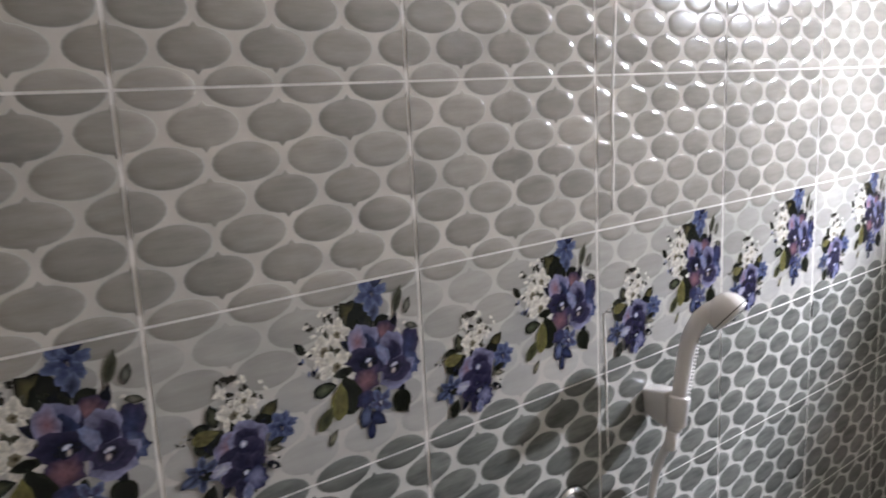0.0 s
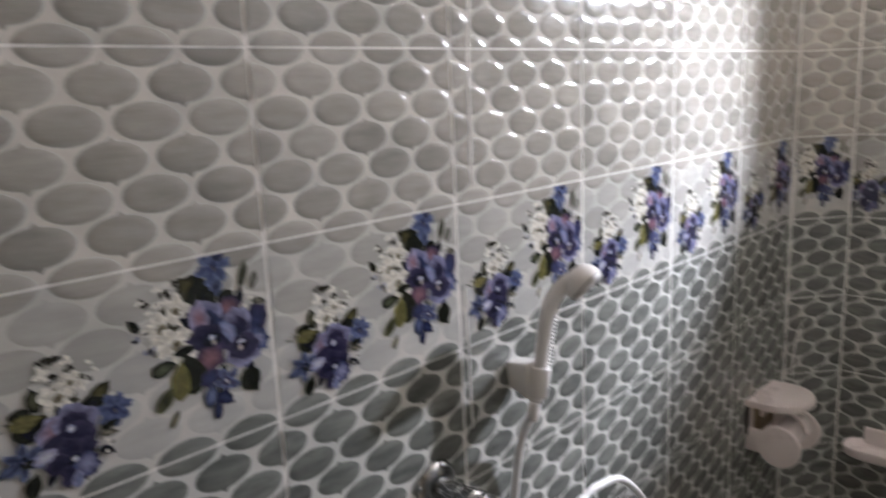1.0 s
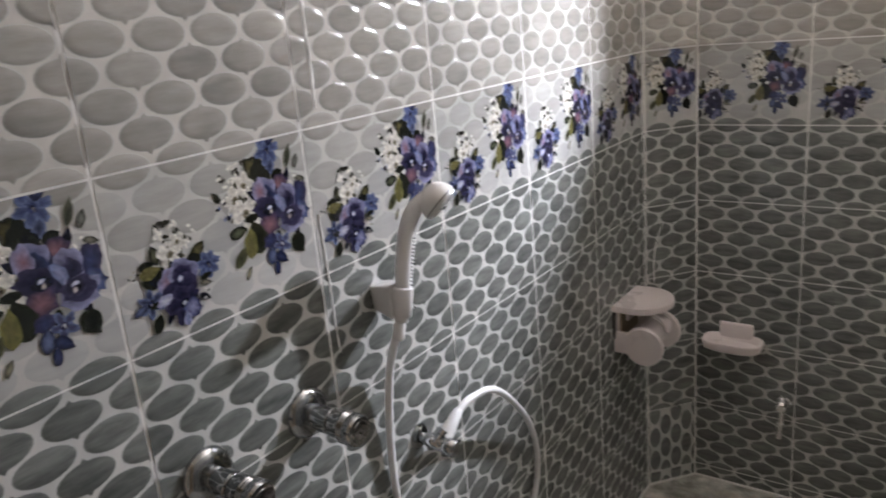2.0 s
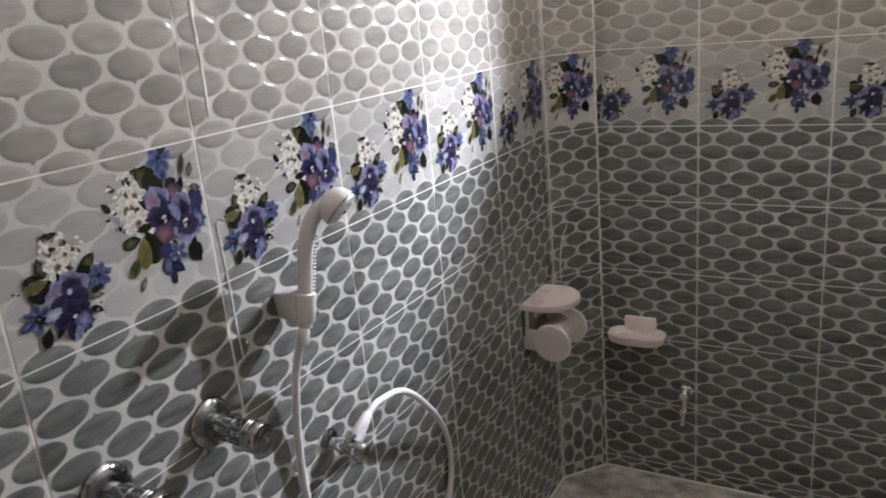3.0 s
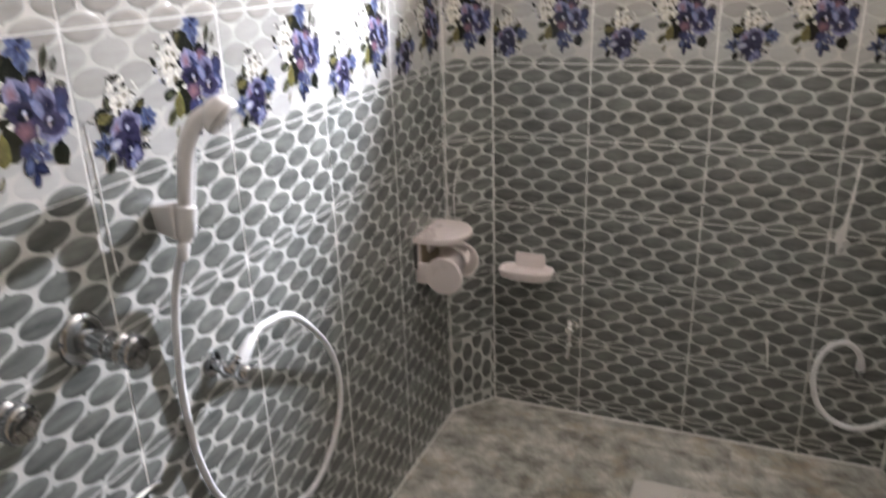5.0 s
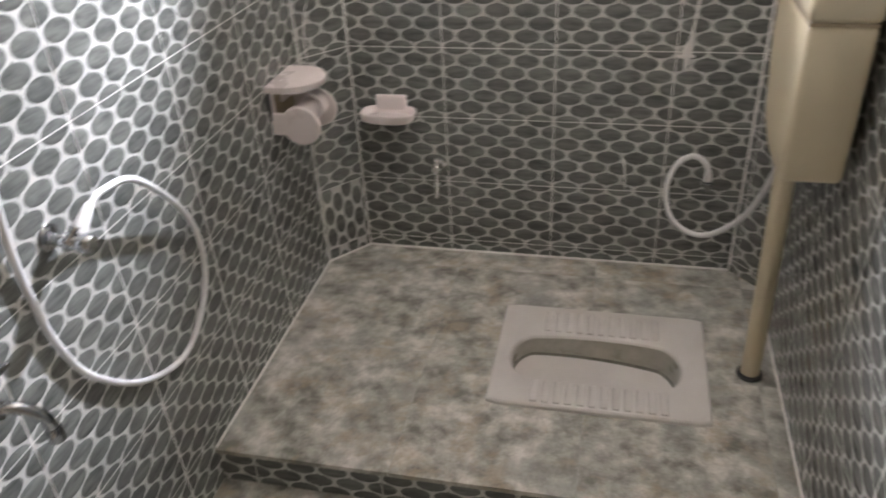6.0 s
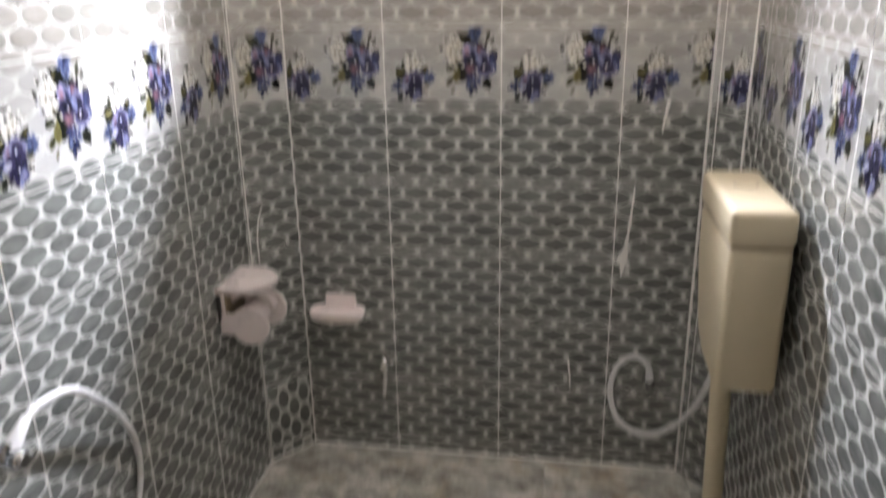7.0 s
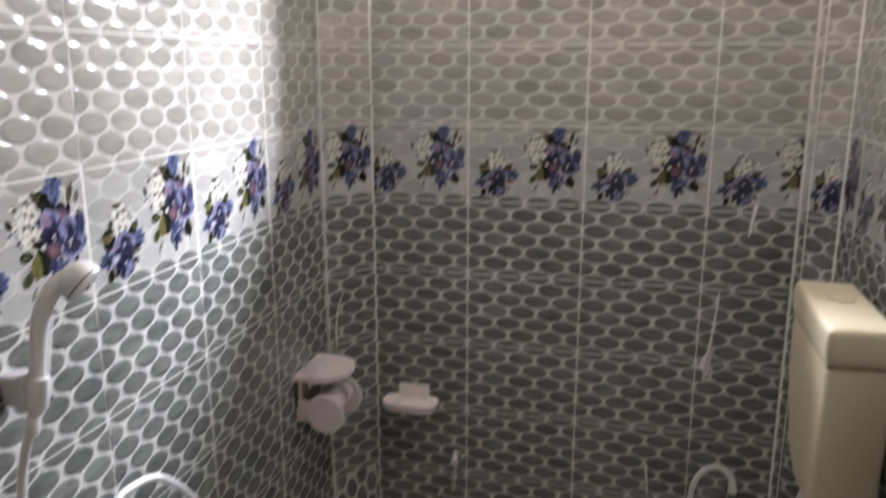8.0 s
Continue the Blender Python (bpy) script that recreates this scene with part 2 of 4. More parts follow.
wall_baffle = slab("wall_baffle", bm, "brown-painted baffle walls added outside to narrow the doorway light", brown_paint)
ceiling = tagged(part("ceiling", box(-0.14, ROOM_W + 0.14, -ROOM_L - 0.14, 0.16, TOP, TOP + 0.1), plaster, None, "plain white plastered ceiling", False), "", "ceiling", "", "structure")

# ---------------------------------------------------------------- the wall tiles
BLUE, NAVY, VIOLET, LILAC, PINK = (0.034, 0.044, 0.110), (0.010, 0.011, 0.030), (0.038, 0.033, 0.072), (0.235, 0.235, 0.36), (0.22, 0.11, 0.125)
SKY, MILK, LEAF, BLACK, MOSS = (0.13, 0.16, 0.275), (0.80, 0.77, 0.69), (0.020, 0.022, 0.013), (0.006, 0.007, 0.006), (0.115, 0.100, 0.042)


# corners of a moulded oval, closer together at the small points on its upper and lower edge
OVAL_TURNS = [radians(d + h) for h in (0, 180) for d in (0, 18, 36, 54, 70, 83, 90, 97, 110, 126, 144, 162)]


class Sheet:
    """Collects the faces of one tile: u across, v up, n out of the wall."""

    def __init__(self, u0, u1, v0, v1):
        self.bounds, self.verts, self.faces, self.slots, self.inks, self.level = (u0, u1, v0, v1), [], [], [], [], 0
        self.rng = random.Random(5)

    def add(self, pts, faces, slot, colours=None):
        u0, u1, v0, v1 = self.bounds
        k = len(self.verts)
        self.verts += [(min(max(u, u0), u1), min(max(v, v0), v1), n) for u, v, n in pts]
        self.inks += colours or [(1, 1, 1)] * len(pts)
        for i, f in enumerate(faces):
            q = [self.verts[k + p] for p in f]
            if any(all(p[0] == e for p in q) for e in (u0, u1)) or any(all(p[1] == e for p in q) for e in (v0, v1)):
                continue
            self.faces.append(tuple(k + p for p in f))
            self.slots.append(slot[i] if isinstance(slot, list) else slot)

    def outside(self, u, v, r):
        u0, u1, v0, v1 = self.bounds
        return u + r < u0 or u - r > u1 or v + r < v0 or v - r > v1

    def body(self):
        u0, u1, v0, v1 = self.bounds
        e = 0.0
        pts = [(a, c, n) for d, n in ((e, 0.0), (0.0, -0.0003), (0.0, -0.004)) for a, c in ((u0 + d, v0 + d), (u1 - d, v0 + d), (u1 - d, v1 - d), (u0 + d, v1 - d))]
        k = len(self.verts)
        self.verts += pts
        self.inks += [(1, 1, 1)] * 12
        self.faces += [(k, k + 1, k + 2, k + 3)] + [(k + a + i, k + a + 4 + i, k + a + 4 + (i + 1) % 4, k + a + (i + 1) % 4) for a in (0, 4) for i in range(4)]
        self.slots += [0] * 9

    def oval(self, u, v, a, c, slot, nib, rise=1.0):
        if self.outside(u, v, a):
            return
        pts, m = [], len(OVAL_TURNS)
        for r, n in ((1.0, -0.0003), (0.93, 0.0004), (0.62, 0.00070)):
            for i, t in enumerate(OVAL_TURNS):
                rr = r * (1.24 if nib and r > 0.9 and i in (6, 18) else 1.0)
                pts.append((u + a * rr * math.cos(t), v + c * rr * math.sin(t), n * rise))
        pts.append((u, v, 0.00082 * rise))
        faces = [(q + i, q + (i + 1) % m, q + m + (i + 1) % m, q + m + i) for q in (0, m) for i in range(m)]
        faces += [(2 * m + i, 2 * m + (i + 1) % m, 3 * m) for i in range(m)]
        self.add(pts, faces, [{1: 6, 4: 7}.get(slot, slot)] * m + [slot] * 2 * m)

    def petal(self, u, v, a, c, turn, inner, outer, rag=0.2, tip=0.0):
        """One printed petal or leaf: a ragged oval whose ink runs from the middle to the rim."""
        if self.outside(u, v, max(a, c) * 1.3):
            return
        self.level += 1
        n = 0.00045 + self.level * 0.000006
        ct, st, pts, cols = math.cos(turn), math.sin(turn), [(u, v, n)], [inner]
        mid = tuple((p + q) / 2 * 0.9 for p, q in zip(inner, outer))
        for r, col in ((0.6, mid), (1.0, outer)):
            for i in range(16):
                t = math.pi * i / 8
                w = r * (1 + self.rng.uniform(-rag, rag) * r) * (1 + tip * (i == 0))
                x, y = a * w * math.cos(t) * (1 - 0.0), c * w * math.sin(t) * (1 - tip * 0.5 * max(math.cos(t), 0))
                g = self.rng.uniform(0.65, 1.35)
                pts.append((u + x * ct - y * st, v + x * st + y * ct, n))
                cols.append(tuple(min(q * g, 1) for q in col))
        faces = [(0, 1 + i, 1 + (i + 1) % 16) for i in range(16)] + [(1 + i, 17 + i, 17 + (i + 1) % 16, 1 + (i + 1) % 16) for i in range(16)]
        self.add(pts, faces, 5, cols)

    def blossom(self, u, v, r, inner, outer, eye, count=5, spin=0.3, squash=0.8):
        for i in range(count):
            t = spin + 2 * math.pi * i / count
            self.petal(u + 0.55 * r * math.cos(t), v + 0.55 * r * math.sin(t), 0.56 * r, 0.56 * r * squash, t, inner, outer)
        self.petal(u, v, 0.3 * r, 0.3 * r, 0, inner, inner)
        self.petal(u - 0.02 * r, v + 0.06 * r, 0.13 * r, 0.09 * r, 0.2, eye, eye, 0.3)
        self.petal(u + 0.05 * r, v - 0.1 * r, 0.07 * r, 0.12 * r, 0.2, eye, (0.25, 0.22, 0.2), 0.3)

    def white_flower(self, u, v, r, spin):
        """A white five-petalled blossom with a brown heart and grey folds, on a dark ground of small leaves."""
        for i in range(4):
            t = spin + 0.9 + 1.57 * i
            self.leaf(u + 0.85 * r * math.cos(t), v + 0.85 * r * math.sin(t), 0.7 * r, t, LEAF, (0.12, 0.11, 0.08), 0.4)
        for i in range(5):
            t = spin + 2 * math.pi * i / 5
            self.petal(u + 0.58 * r * math.cos(t), v + 0.58 * r * math.sin(t), 0.50 * r, 0.36 * r, t, (0.52, 0.49, 0.42), MILK)
        self.petal(u, v, 0.30 * r, 0.26 * r, spin, (0.10, 0.085, 0.05), (0.30, 0.27, 0.20))
        self.petal(u + 0.05 * r, v, 0.10 * r, 0.10 * r, 0, BLACK, (0.12, 0.10, 0.05), 0.3)

    def leaf(self, u, v, length, turn, inner=LEAF, outer=BLACK, wide=0.42):
        self.petal(u, v, length / 2, length / 2 * wide * 1.4, turn, inner, outer, 0.06, 0.25)

    def sprig(self, u, v, r, inner, outer, count):
        for i in range(count):
            t, d = self.rng.uniform(0, 6.283), r * math.sqrt(self.rng.uniform(0.05, 1))
            a, c = (inner, inner) if i % 2 else (outer, outer)
            self.petal(u + d * math.cos(t), v + d * math.sin(t), r * 0.25, r * 0.13, self.rng.uniform(0, 3.1), a, c, 0.25)

    def bunch_large(self, u, v, s):
        """The tall bouquet: u, v its lower left corner, s its width."""
        def at(a, c):
            return u + a * s, v + c * s
        self.leaf(*at(0.47, 0.93), 0.26 * s, 2.3, MOSS, BLACK, 0.6)
        self.leaf(*at(0.51, 0.88), 0.24 * s, 1.7, LEAF, BLACK, 0.6)
        self.sprig(*at(0.20, 0.93), 0.11 * s, MILK, (0.03, 0.027, 0.02), 14)
        self.white_flower(*at(0.33, 0.83), 0.11 * s, 0.1)
        self.sprig(*at(0.32, 0.97), 0.09 * s, MILK, (0.03, 0.027, 0.02), 7)
        self.white_flower(*at(0.22, 0.73), 0.125 * s, 0.5)
        self.white_flower(*at(0.31, 0.60), 0.135 * s, 0.9)
        self.petal(*at(0.38, 0.52), 0.09 * s, 0.07 * s, 0.3, MILK, (0.55, 0.53, 0.48))
        self.sprig(*at(0.10, 0.66), 0.08 * s, SKY, NAVY, 7)
        self.leaf(*at(0.04, 0.79), 0.10 * s, 2.2, LEAF, BLACK)
        self.blossom(*at(0.63, 1.07), 0.125 * s, BLUE, SKY, NAVY, 6, 0.2, 0.62)
        self.leaf(*at(0.68, 1.17), 0.13 * s, 1.1, BLUE, NAVY, 0.5)
        self.leaf(*at(0.57, 1.16), 0.12 * s, 2.0, BLUE, SKY, 0.5)
        self.leaf(*at(0.64, 0.93), 0.14 * s, 1.3, NAVY, SKY, 0.5)
        self.leaf(*at(0.57, 0.86), 0.12 * s, 2.7, NAVY, BLACK, 0.7)
        self.leaf(*at(0.70, 0.84), 0.13 * s, 0.5, LEAF, BLACK, 0.7)
        self.leaf(*at(0.85, 0.98), 0.18 * s, 1.25, LEAF, (0.10, 0.10, 0.07), 0.3)
        self.leaf(*at(0.93, 0.92), 0.12 * s, 1.2, (0.2, 0.2, 0.17), LEAF, 0.4)
        self.sprig(*at(0.86, 0.82), 0.08 * s, MILK, (0.16, 0.14, 0.12), 8)
        self.leaf(*at(0.96, 0.76), 0.11 * s, -0.3, (0.2, 0.19, 0.15), LEAF, 0.35)
        for k in range(9):
            t = 0.4 + 0.7 * k
            self.leaf(u + (0.66 + 0.30 * math.cos(t)) * s, v + (0.56 + 0.27 * math.sin(t)) * s, 0.15 * s, t, BLACK, NAVY if k % 2 else LEAF, 0.35)
        self.petal(*at(0.70, 0.76), 0.11 * s, 0.085 * s, 0.2, PINK, VIOLET)
        self.petal(*at(0.66, 0.62), 0.06 * s, 0.17 * s, 0.1, NAVY, VIOLET)
        self.petal(*at(0.55, 0.74), 0.115 * s, 0.12 * s, 0.2, BLUE, LILAC)
        self.petal(*at(0.56, 0.70), 0.085 * s, 0.09 * s, 0.2, NAVY, BLUE)
        self.petal(*at(0.49, 0.74), 0.07 * s, 0.11 * s, 0.0, PINK, LILAC)
        self.petal(*at(0.54, 0.59), 0.15 * s, 0.11 * s, -0.1, NAVY, VIOLET)
        self.petal(*at(0.54, 0.44), 0.12 * s, 0.10 * s, 0.2, PINK, VIOLET)
        self.petal(*at(0.57, 0.57), 0.07 * s, 0.055 * s, 0, BLACK, NAVY)
        self.petal(*at(0.57, 0.585), 0.03 * s, 0.018 * s, 0.3, (0.75, 0.75, 0.8), SKY)
        self.petal(*at(0.58, 0.55), 0.025 * s, 0.018 * s, 1.3, (0.7, 0.62, 0.5), VIOLET)
        self.petal(*at(0.92, 0.62), 0.09 * s, 0.13 * s, -0.4, BLUE, VIOLET)
        self.petal(*at(0.93, 0.48), 0.08 * s, 0.10 * s, 0.3, SKY, BLUE)
        self.petal(*at(0.78, 0.63), 0.105 * s, 0.13 * s, 0.2, VIOLET, LILAC)
        self.petal(*at(0.79, 0.59), 0.07 * s, 0.095 * s, 0.2, NAVY, VIOLET)
        self.petal(*at(0.70, 0.60), 0.05 * s, 0.09 * s, 0.5, LILAC, SKY)
        self.petal(*at(0.80, 0.44), 0.16 * s, 0.115 * s, 0.1, NAVY, LILAC)
        self.petal(*at(0.80, 0.455), 0.125 * s, 0.085 * s, 0.1, NAVY, VIOLET)
        self.petal(*at(0.79, 0.48), 0.09 * s, 0.07 * s, 0.1, BLACK, VIOLET)
        self.petal(*at(0.79, 0.50), 0.035 * s, 0.016 * s, 0.2, (0.8, 0.8, 0.85), LILAC)
        self.petal(*at(0.78, 0.455), 0.028 * s, 0.02 * s, 1.4, (0.7, 0.6, 0.55), VIOLET)
        self.leaf(*at(0.20, 0.46), 0.17 * s, 0.1, (0.09, 0.10, 0.06), BLACK, 0.45)
        self.leaf(*at(0.39, 0.36), 0.28 * s, 1.75, BLACK, LEAF, 0.55)
        self.leaf(*at(0.31, 0.33), 0.24 * s, 1.45, MOSS, (0.16, 0.15, 0.05), 0.42)
        self.leaf(*at(0.19, 0.24), 0.18 * s, 0.9, LEAF, (0.10, 0.10, 0.05), 0.4)
        self.leaf(*at(0.24, 0.09), 0.12 * s, 1.0, (0.34, 0.32, 0.22), LEAF, 0.3)
        self.petal(*at(0.53, 0.30), 0.085 * s, 0.06 * s, 0.4, BLUE, VIOLET)
        self.blossom(*at(0.65, 0.24), 0.10 * s, VIOLET, SKY, (0.6, 0.6, 0.65), 5, 0.7, 0.6)
        self.leaf(*at(0.52, 0.17), 0.16 * s, 1.4, SKY, NAVY, 0.5)
        self.leaf(*at(0.62, 0.13), 0.15 * s, -0.7, BLUE, NAVY, 0.45)
        self.leaf(*at(0.56, 0.05), 0.13 * s, 1.45, BLUE, NAVY, 0.4)
        self.leaf(*at(0.84, 0.20), 0.19 * s, -1.1, BLACK, LEAF, 0.62)

    def bunch_small(self, u, v, s):
        def at(a, c):
            return u + a * s, v + c * s
        self.sprig(*at(0.10, 0.58), 0.07 * s, (0.4, 0.38, 0.3), LEAF, 5)
        self.sprig(*at(0.52, 0.88), 0.16 * s, MILK, (0.03, 0.027, 0.02), 18)
        self.sprig(*at(0.70, 0.83), 0.11 * s, MILK, (0.03, 0.027, 0.02), 9)
        self.leaf(*at(0.33, 0.73), 0.18 * s, 1.7, (0.10, 0.10, 0.06), BLACK, 0.45)
        self.leaf(*at(0.22, 0.66), 0.15 * s, 0.1, LEAF, BLACK, 0.45)
        self.leaf(*at(0.28, 0.53), 0.25 * s, 0.4, BLACK, LEAF, 0.65)
        self.leaf(*at(0.24, 0.59), 0.20 * s, 0.1, MOSS, (0.14, 0.13, 0.05), 0.45)
        self.leaf(*at(0.80, 0.64), 0.20 * s, 0.8, MOSS, LEAF, 0.5)
        self.leaf(*at(0.74, 0.56), 0.18 * s, 0.3, LEAF, BLACK, 0.7)
        self.white_flower(*at(0.50, 0.70), 0.135 * s, 0.3)
        self.white_flower(*at(0.60, 0.80), 0.10 * s, 0.9)
        self.blossom(*at(0.90, 0.48), 0.135 * s, BLUE, SKY, NAVY, 7, 0.2, 0.6)
        self.blossom(*at(0.20, 0.30), 0.14 * s, NAVY, SKY, BLUE, 6, 0.5, 0.5)
        self.leaf(*at(0.08, 0.27), 0.15 * s, 0.5, SKY, NAVY, 0.35)
        for k in range(8):
            t = 0.2 + 0.785 * k
            self.leaf(u + (0.55 + 0.30 * math.cos(t)) * s, v + (0.32 + 0.26 * math.sin(t)) * s, 0.14 * s, t, BLACK, NAVY if k % 2 else LEAF, 0.35)
        self.petal(*at(0.46, 0.46), 0.15 * s, 0.12 * s, 0.6, PINK, LILAC)
        self.petal(*at(0.60, 0.50), 0.16 * s, 0.14 * s, -0.4, VIOLET, LILAC)
        self.petal(*at(0.59, 0.47), 0.12 * s, 0.10 * s, -0.4, NAVY, VIOLET)
        self.petal(*at(0.56, 0.36), 0.20 * s, 0.11 * s, 0.1, NAVY, VIOLET)
        self.petal(*at(0.56, 0.44), 0.035 * s, 0.03 * s, 0.3, (0.75, 0.75, 0.8), SKY)
        self.petal(*at(0.36, 0.28), 0.10 * s, 0.05 * s, 0.2, (0.5, 0.5, 0.56), LILAC)
        self.blossom(*at(0.56, 0.18), 0.19 * s, NAVY, VIOLET, (0.7, 0.7, 0.76), 5, 0.6, 0.85)
        self.petal(*at(0.64, 0.12), 0.10 * s, 0.09 * s, -0.5, LILAC, BLUE)
        self.leaf(*at(0.56, 0.02), 0.14 * s, 1.5, SKY, LILAC, 0.5)
        self.sprig(*at(0.78, 0.22), 0.08 * s, MILK, LEAF, 7)
        self.leaf(*at(0.83, 0.31), 0.14 * s, -0.2, (0.3, 0.28, 0.22), LEAF, 0.3)
        self.leaf(*at(0.24, 0.08), 0.18 * s, 1.2, BLACK, LEAF, 0.5)


meshes = {}


def tile_mesh(kind, pitch, u0, u1, v0, v1):
    """One glazed tile with moulded ovals (four across, six rows), cut to u0..u1, v0..v1."""
    key = (kind, round(pitch, 4), round(u0, 4), round(u1, 4), round(v0, 4), round(v1, 4))
    if key in meshes:
        return meshes[key]
    gu, gv = (0.0013 if pitch > 0.305 else 0.0021), 0.0013
    sh = Sheet(u0 + gu, u1 - gu, v0 + gv, v1 - gv)
    sh.body()
    turned = kind == "turned"
    w, h = (ROW, pitch) if turned else (pitch, ROW)
    for r in range(7):
        if kind == "flower":
            slot = (4, 3, 3, 3, 2, 2, 1)[r]
        else:
            slot = 4 if kind in ("dark", "turned") else 1
        for k in range(5):
            u, v = ((k + 0.5) if r % 2 == 0 else k) * pitch / 4, r * ROW / 6
            if turned:
                v, u = ((k + 0.5) if r % 2 == 0 else k) * pitch / 4, r * ROW / 6
                for du in (0.0, ROW):
                    sh.oval(u + du - 0.1, v, 0.0176, 0.0332, slot, False)
            elif r % 2 or k < 4:
                sh.oval(u, v, (0.1170 if slot == 4 else 0.1175) * pitch, 0.0190 if slot == 4 else 0.0192, slot, r % 2 == 1, 0.3 if kind == "flower" and 0 < r < 6 else 1.0)
    if kind == "flower":
        sh.bunch_large(0.475 * pitch, 0.030, 0.148)
        sh.bunch_small(0.045 * pitch, 0.018, 0.118)
    me = bpy.data.meshes.new("tile")
    me.from_pydata(sh.verts, [], sh.faces)
    a = me.attributes.new("ink", "FLOAT_COLOR", "POINT")
    a.data.foreach_set("color", np.array([(*c, 1.0) for c in sh.inks], dtype=np.float32).ravel())
    me.polygons.foreach_set("material_index", np.array(sh.slots, dtype=np.int32))
    me.polygons.foreach_set("use_smooth", np.array([s in (1, 2, 3, 4, 6, 7) for s in sh.slots], dtype=bool))
    for m in (net_grey if kind in ("dark", "turned") else net_flower if kind == "flower" else net_white, oval_light, oval_pale, oval_faint, oval_dark, ink, rim_light, rim_dark):
        me.materials.append(m)
    me.validate()
    meshes[key] = me
    return me


tile_rng = random.Random(11)


def tile_wall(parent, corner, along, length, lo, hi, joint, pitch, hole=None, turned_below=None):
    """Tiles a wall: corner is its lower start, along its direction (the room to the left of nothing: normal = along x up), joint one upright joint."""
    U = Vector((*along, 0)).normalized()
    N = U.cross(Vector((0, 0, 1)))
    turn = Matrix((U, Vector((0, 0, 1)), N)).transposed().to_4x4()
    k = math.floor((0 - joint) / pitch + 1e-6)
    while joint + k * pitch < length - 0.004:
        ua, ub = max(joint + k * pitch, 0), min(joint + (k + 1) * pitch, length)
        j = math.floor((lo - BORDER) / ROW + 1e-6)
        while BORDER + j * ROW < hi - 0.004:
            za, zb = max(BORDER + j * ROW, lo), min(BORDER + (j + 1) * ROW, hi)
            pieces = [(ua, ub)]
            if hole and zb > hole[2] + 0.01 and za < hole[3] - 0.01:
                pieces = [(ua, min(ub, hole[0])), (max(ua, hole[1]), ub)]
            kind = "flower" if j == 0 else ("light" if j > 0 else "dark")
            if turned_below and zb < turned_below:
                kind = "turned"
            for pa, pb in pieces:
                if pb - pa < 0.006:
                    continue
                u0, v0 = joint + k * pitch, BORDER + j * ROW
                ob = new("tile", tile_mesh(kind, pitch, pa - u0, pb - u0, za - v0, zb - v0))
                tip = Euler([tile_rng.uniform(-1, 1) * 0.0007 for _ in range(3)]).to_matrix().to_4x4()
                mid = Matrix.Translation((pitch / 2, ROW / 2, tile_rng.uniform(-0.0001, 0.0002)))
                place = Vector((corner[0], corner[1], 0)) + U * u0 + Vector((0, 0, v0))
                ob.matrix_world = Matrix.Translation(place) @ turn @ mid @ tip @ Matrix.Translation((-pitch / 2, -ROW / 2, 0))
                ob.parent = parent
            j += 1
        k += 1


# ---------------------------------------------------------------- platform and floors


def cut_tile(name, x0, x1, y0, y1, ztop, thick, hole, parent, mat):
    """A floor tile with a rounded edge, left open where the hole (x, x, y, y) falls on it."""
    g = 0.0009
    x0, x1, y0, y1 = x0 + g, x1 - g, y0 + g, y1 - g
    xs = sorted({x0, x1, *(h for h in hole[:2] if x0 < h < x1)})
    ys = sorted({y0, y1, *(h for h in hole[2:] if y0 < h < y1)})
    bm = bmesh.new()
    vs = {}

    def vert(x, y, z):
        if (x, y, z) not in vs:
            vs[(x, y, z)] = bm.verts.new((x, y, z))
        return vs[(x, y, z)]

    cells = set()
    for i in range(len(xs) - 1):
        for j in range(len(ys) - 1):
            cx, cy = (xs[i] + xs[i + 1]) / 2, (ys[j] + ys[j + 1]) / 2
            if not (hole[0] < cx < hole[1] and hole[2] < cy < hole[3]):
                cells.add((i, j))
    if not cells:
        bm.free()
        return
    for i, j in cells:
        a, b2, c, d = xs[i], xs[i + 1], ys[j], ys[j + 1]
        bm.faces.new([vert(a, c, ztop), vert(b2, c, ztop), vert(b2, d, ztop), vert(a, d, ztop)])
        for di, dj, p, q in ((-1, 0, (a, d), (a, c)), (1, 0, (b2, c), (b2, d)), (0, -1, (a, c), (b2, c)), (0, 1, (b2, d), (a, d))):
            if (i + di, j + dj) not in cells:
                bm.faces.new([vert(*p, ztop), vert(*p, ztop - thick), vert(*q, ztop - thick), vert(*q, ztop)])
    part(name, bm, mat, parent, "", False)


HOLE = (PAN[0] + 0.02, PAN[1] - 0.02, PAN[2] + 0.02, PAN[3] - 0.02)
floor_lower = tagged(part("floor_lower", box(-0.01, ROOM_W + 0.01, -ROOM_L - 0.01, EDGE + 0.1, LOW - 0.12, LOW - 0.0006), stone_grout, None, "bathroom floor under mottled stone-look tiles", False), "", "floor", "", "structure")
bm = box(0, HOLE[0], EDGE + 0.006, 0.001, LOW - 0.1, -0.0006)
box(HOLE[1], ROOM_W, EDGE + 0.006, 0.001, LOW - 0.1, -0.0006, bm=bm)
box(HOLE[0], HOLE[1], EDGE + 0.006, HOLE[2], LOW - 0.1, -0.0006, bm=bm)
box(HOLE[0], HOLE[1], HOLE[3], 0.001, LOW - 0.1, -0.0006, bm=bm)
platform = tagged(part("floor_platform", bm, stone_grout, None, "raised toilet platform topped with mottled grey-beige tiles", False), "", "platform", "", "structure")

# ---------------------------------------------------------------- squat pan


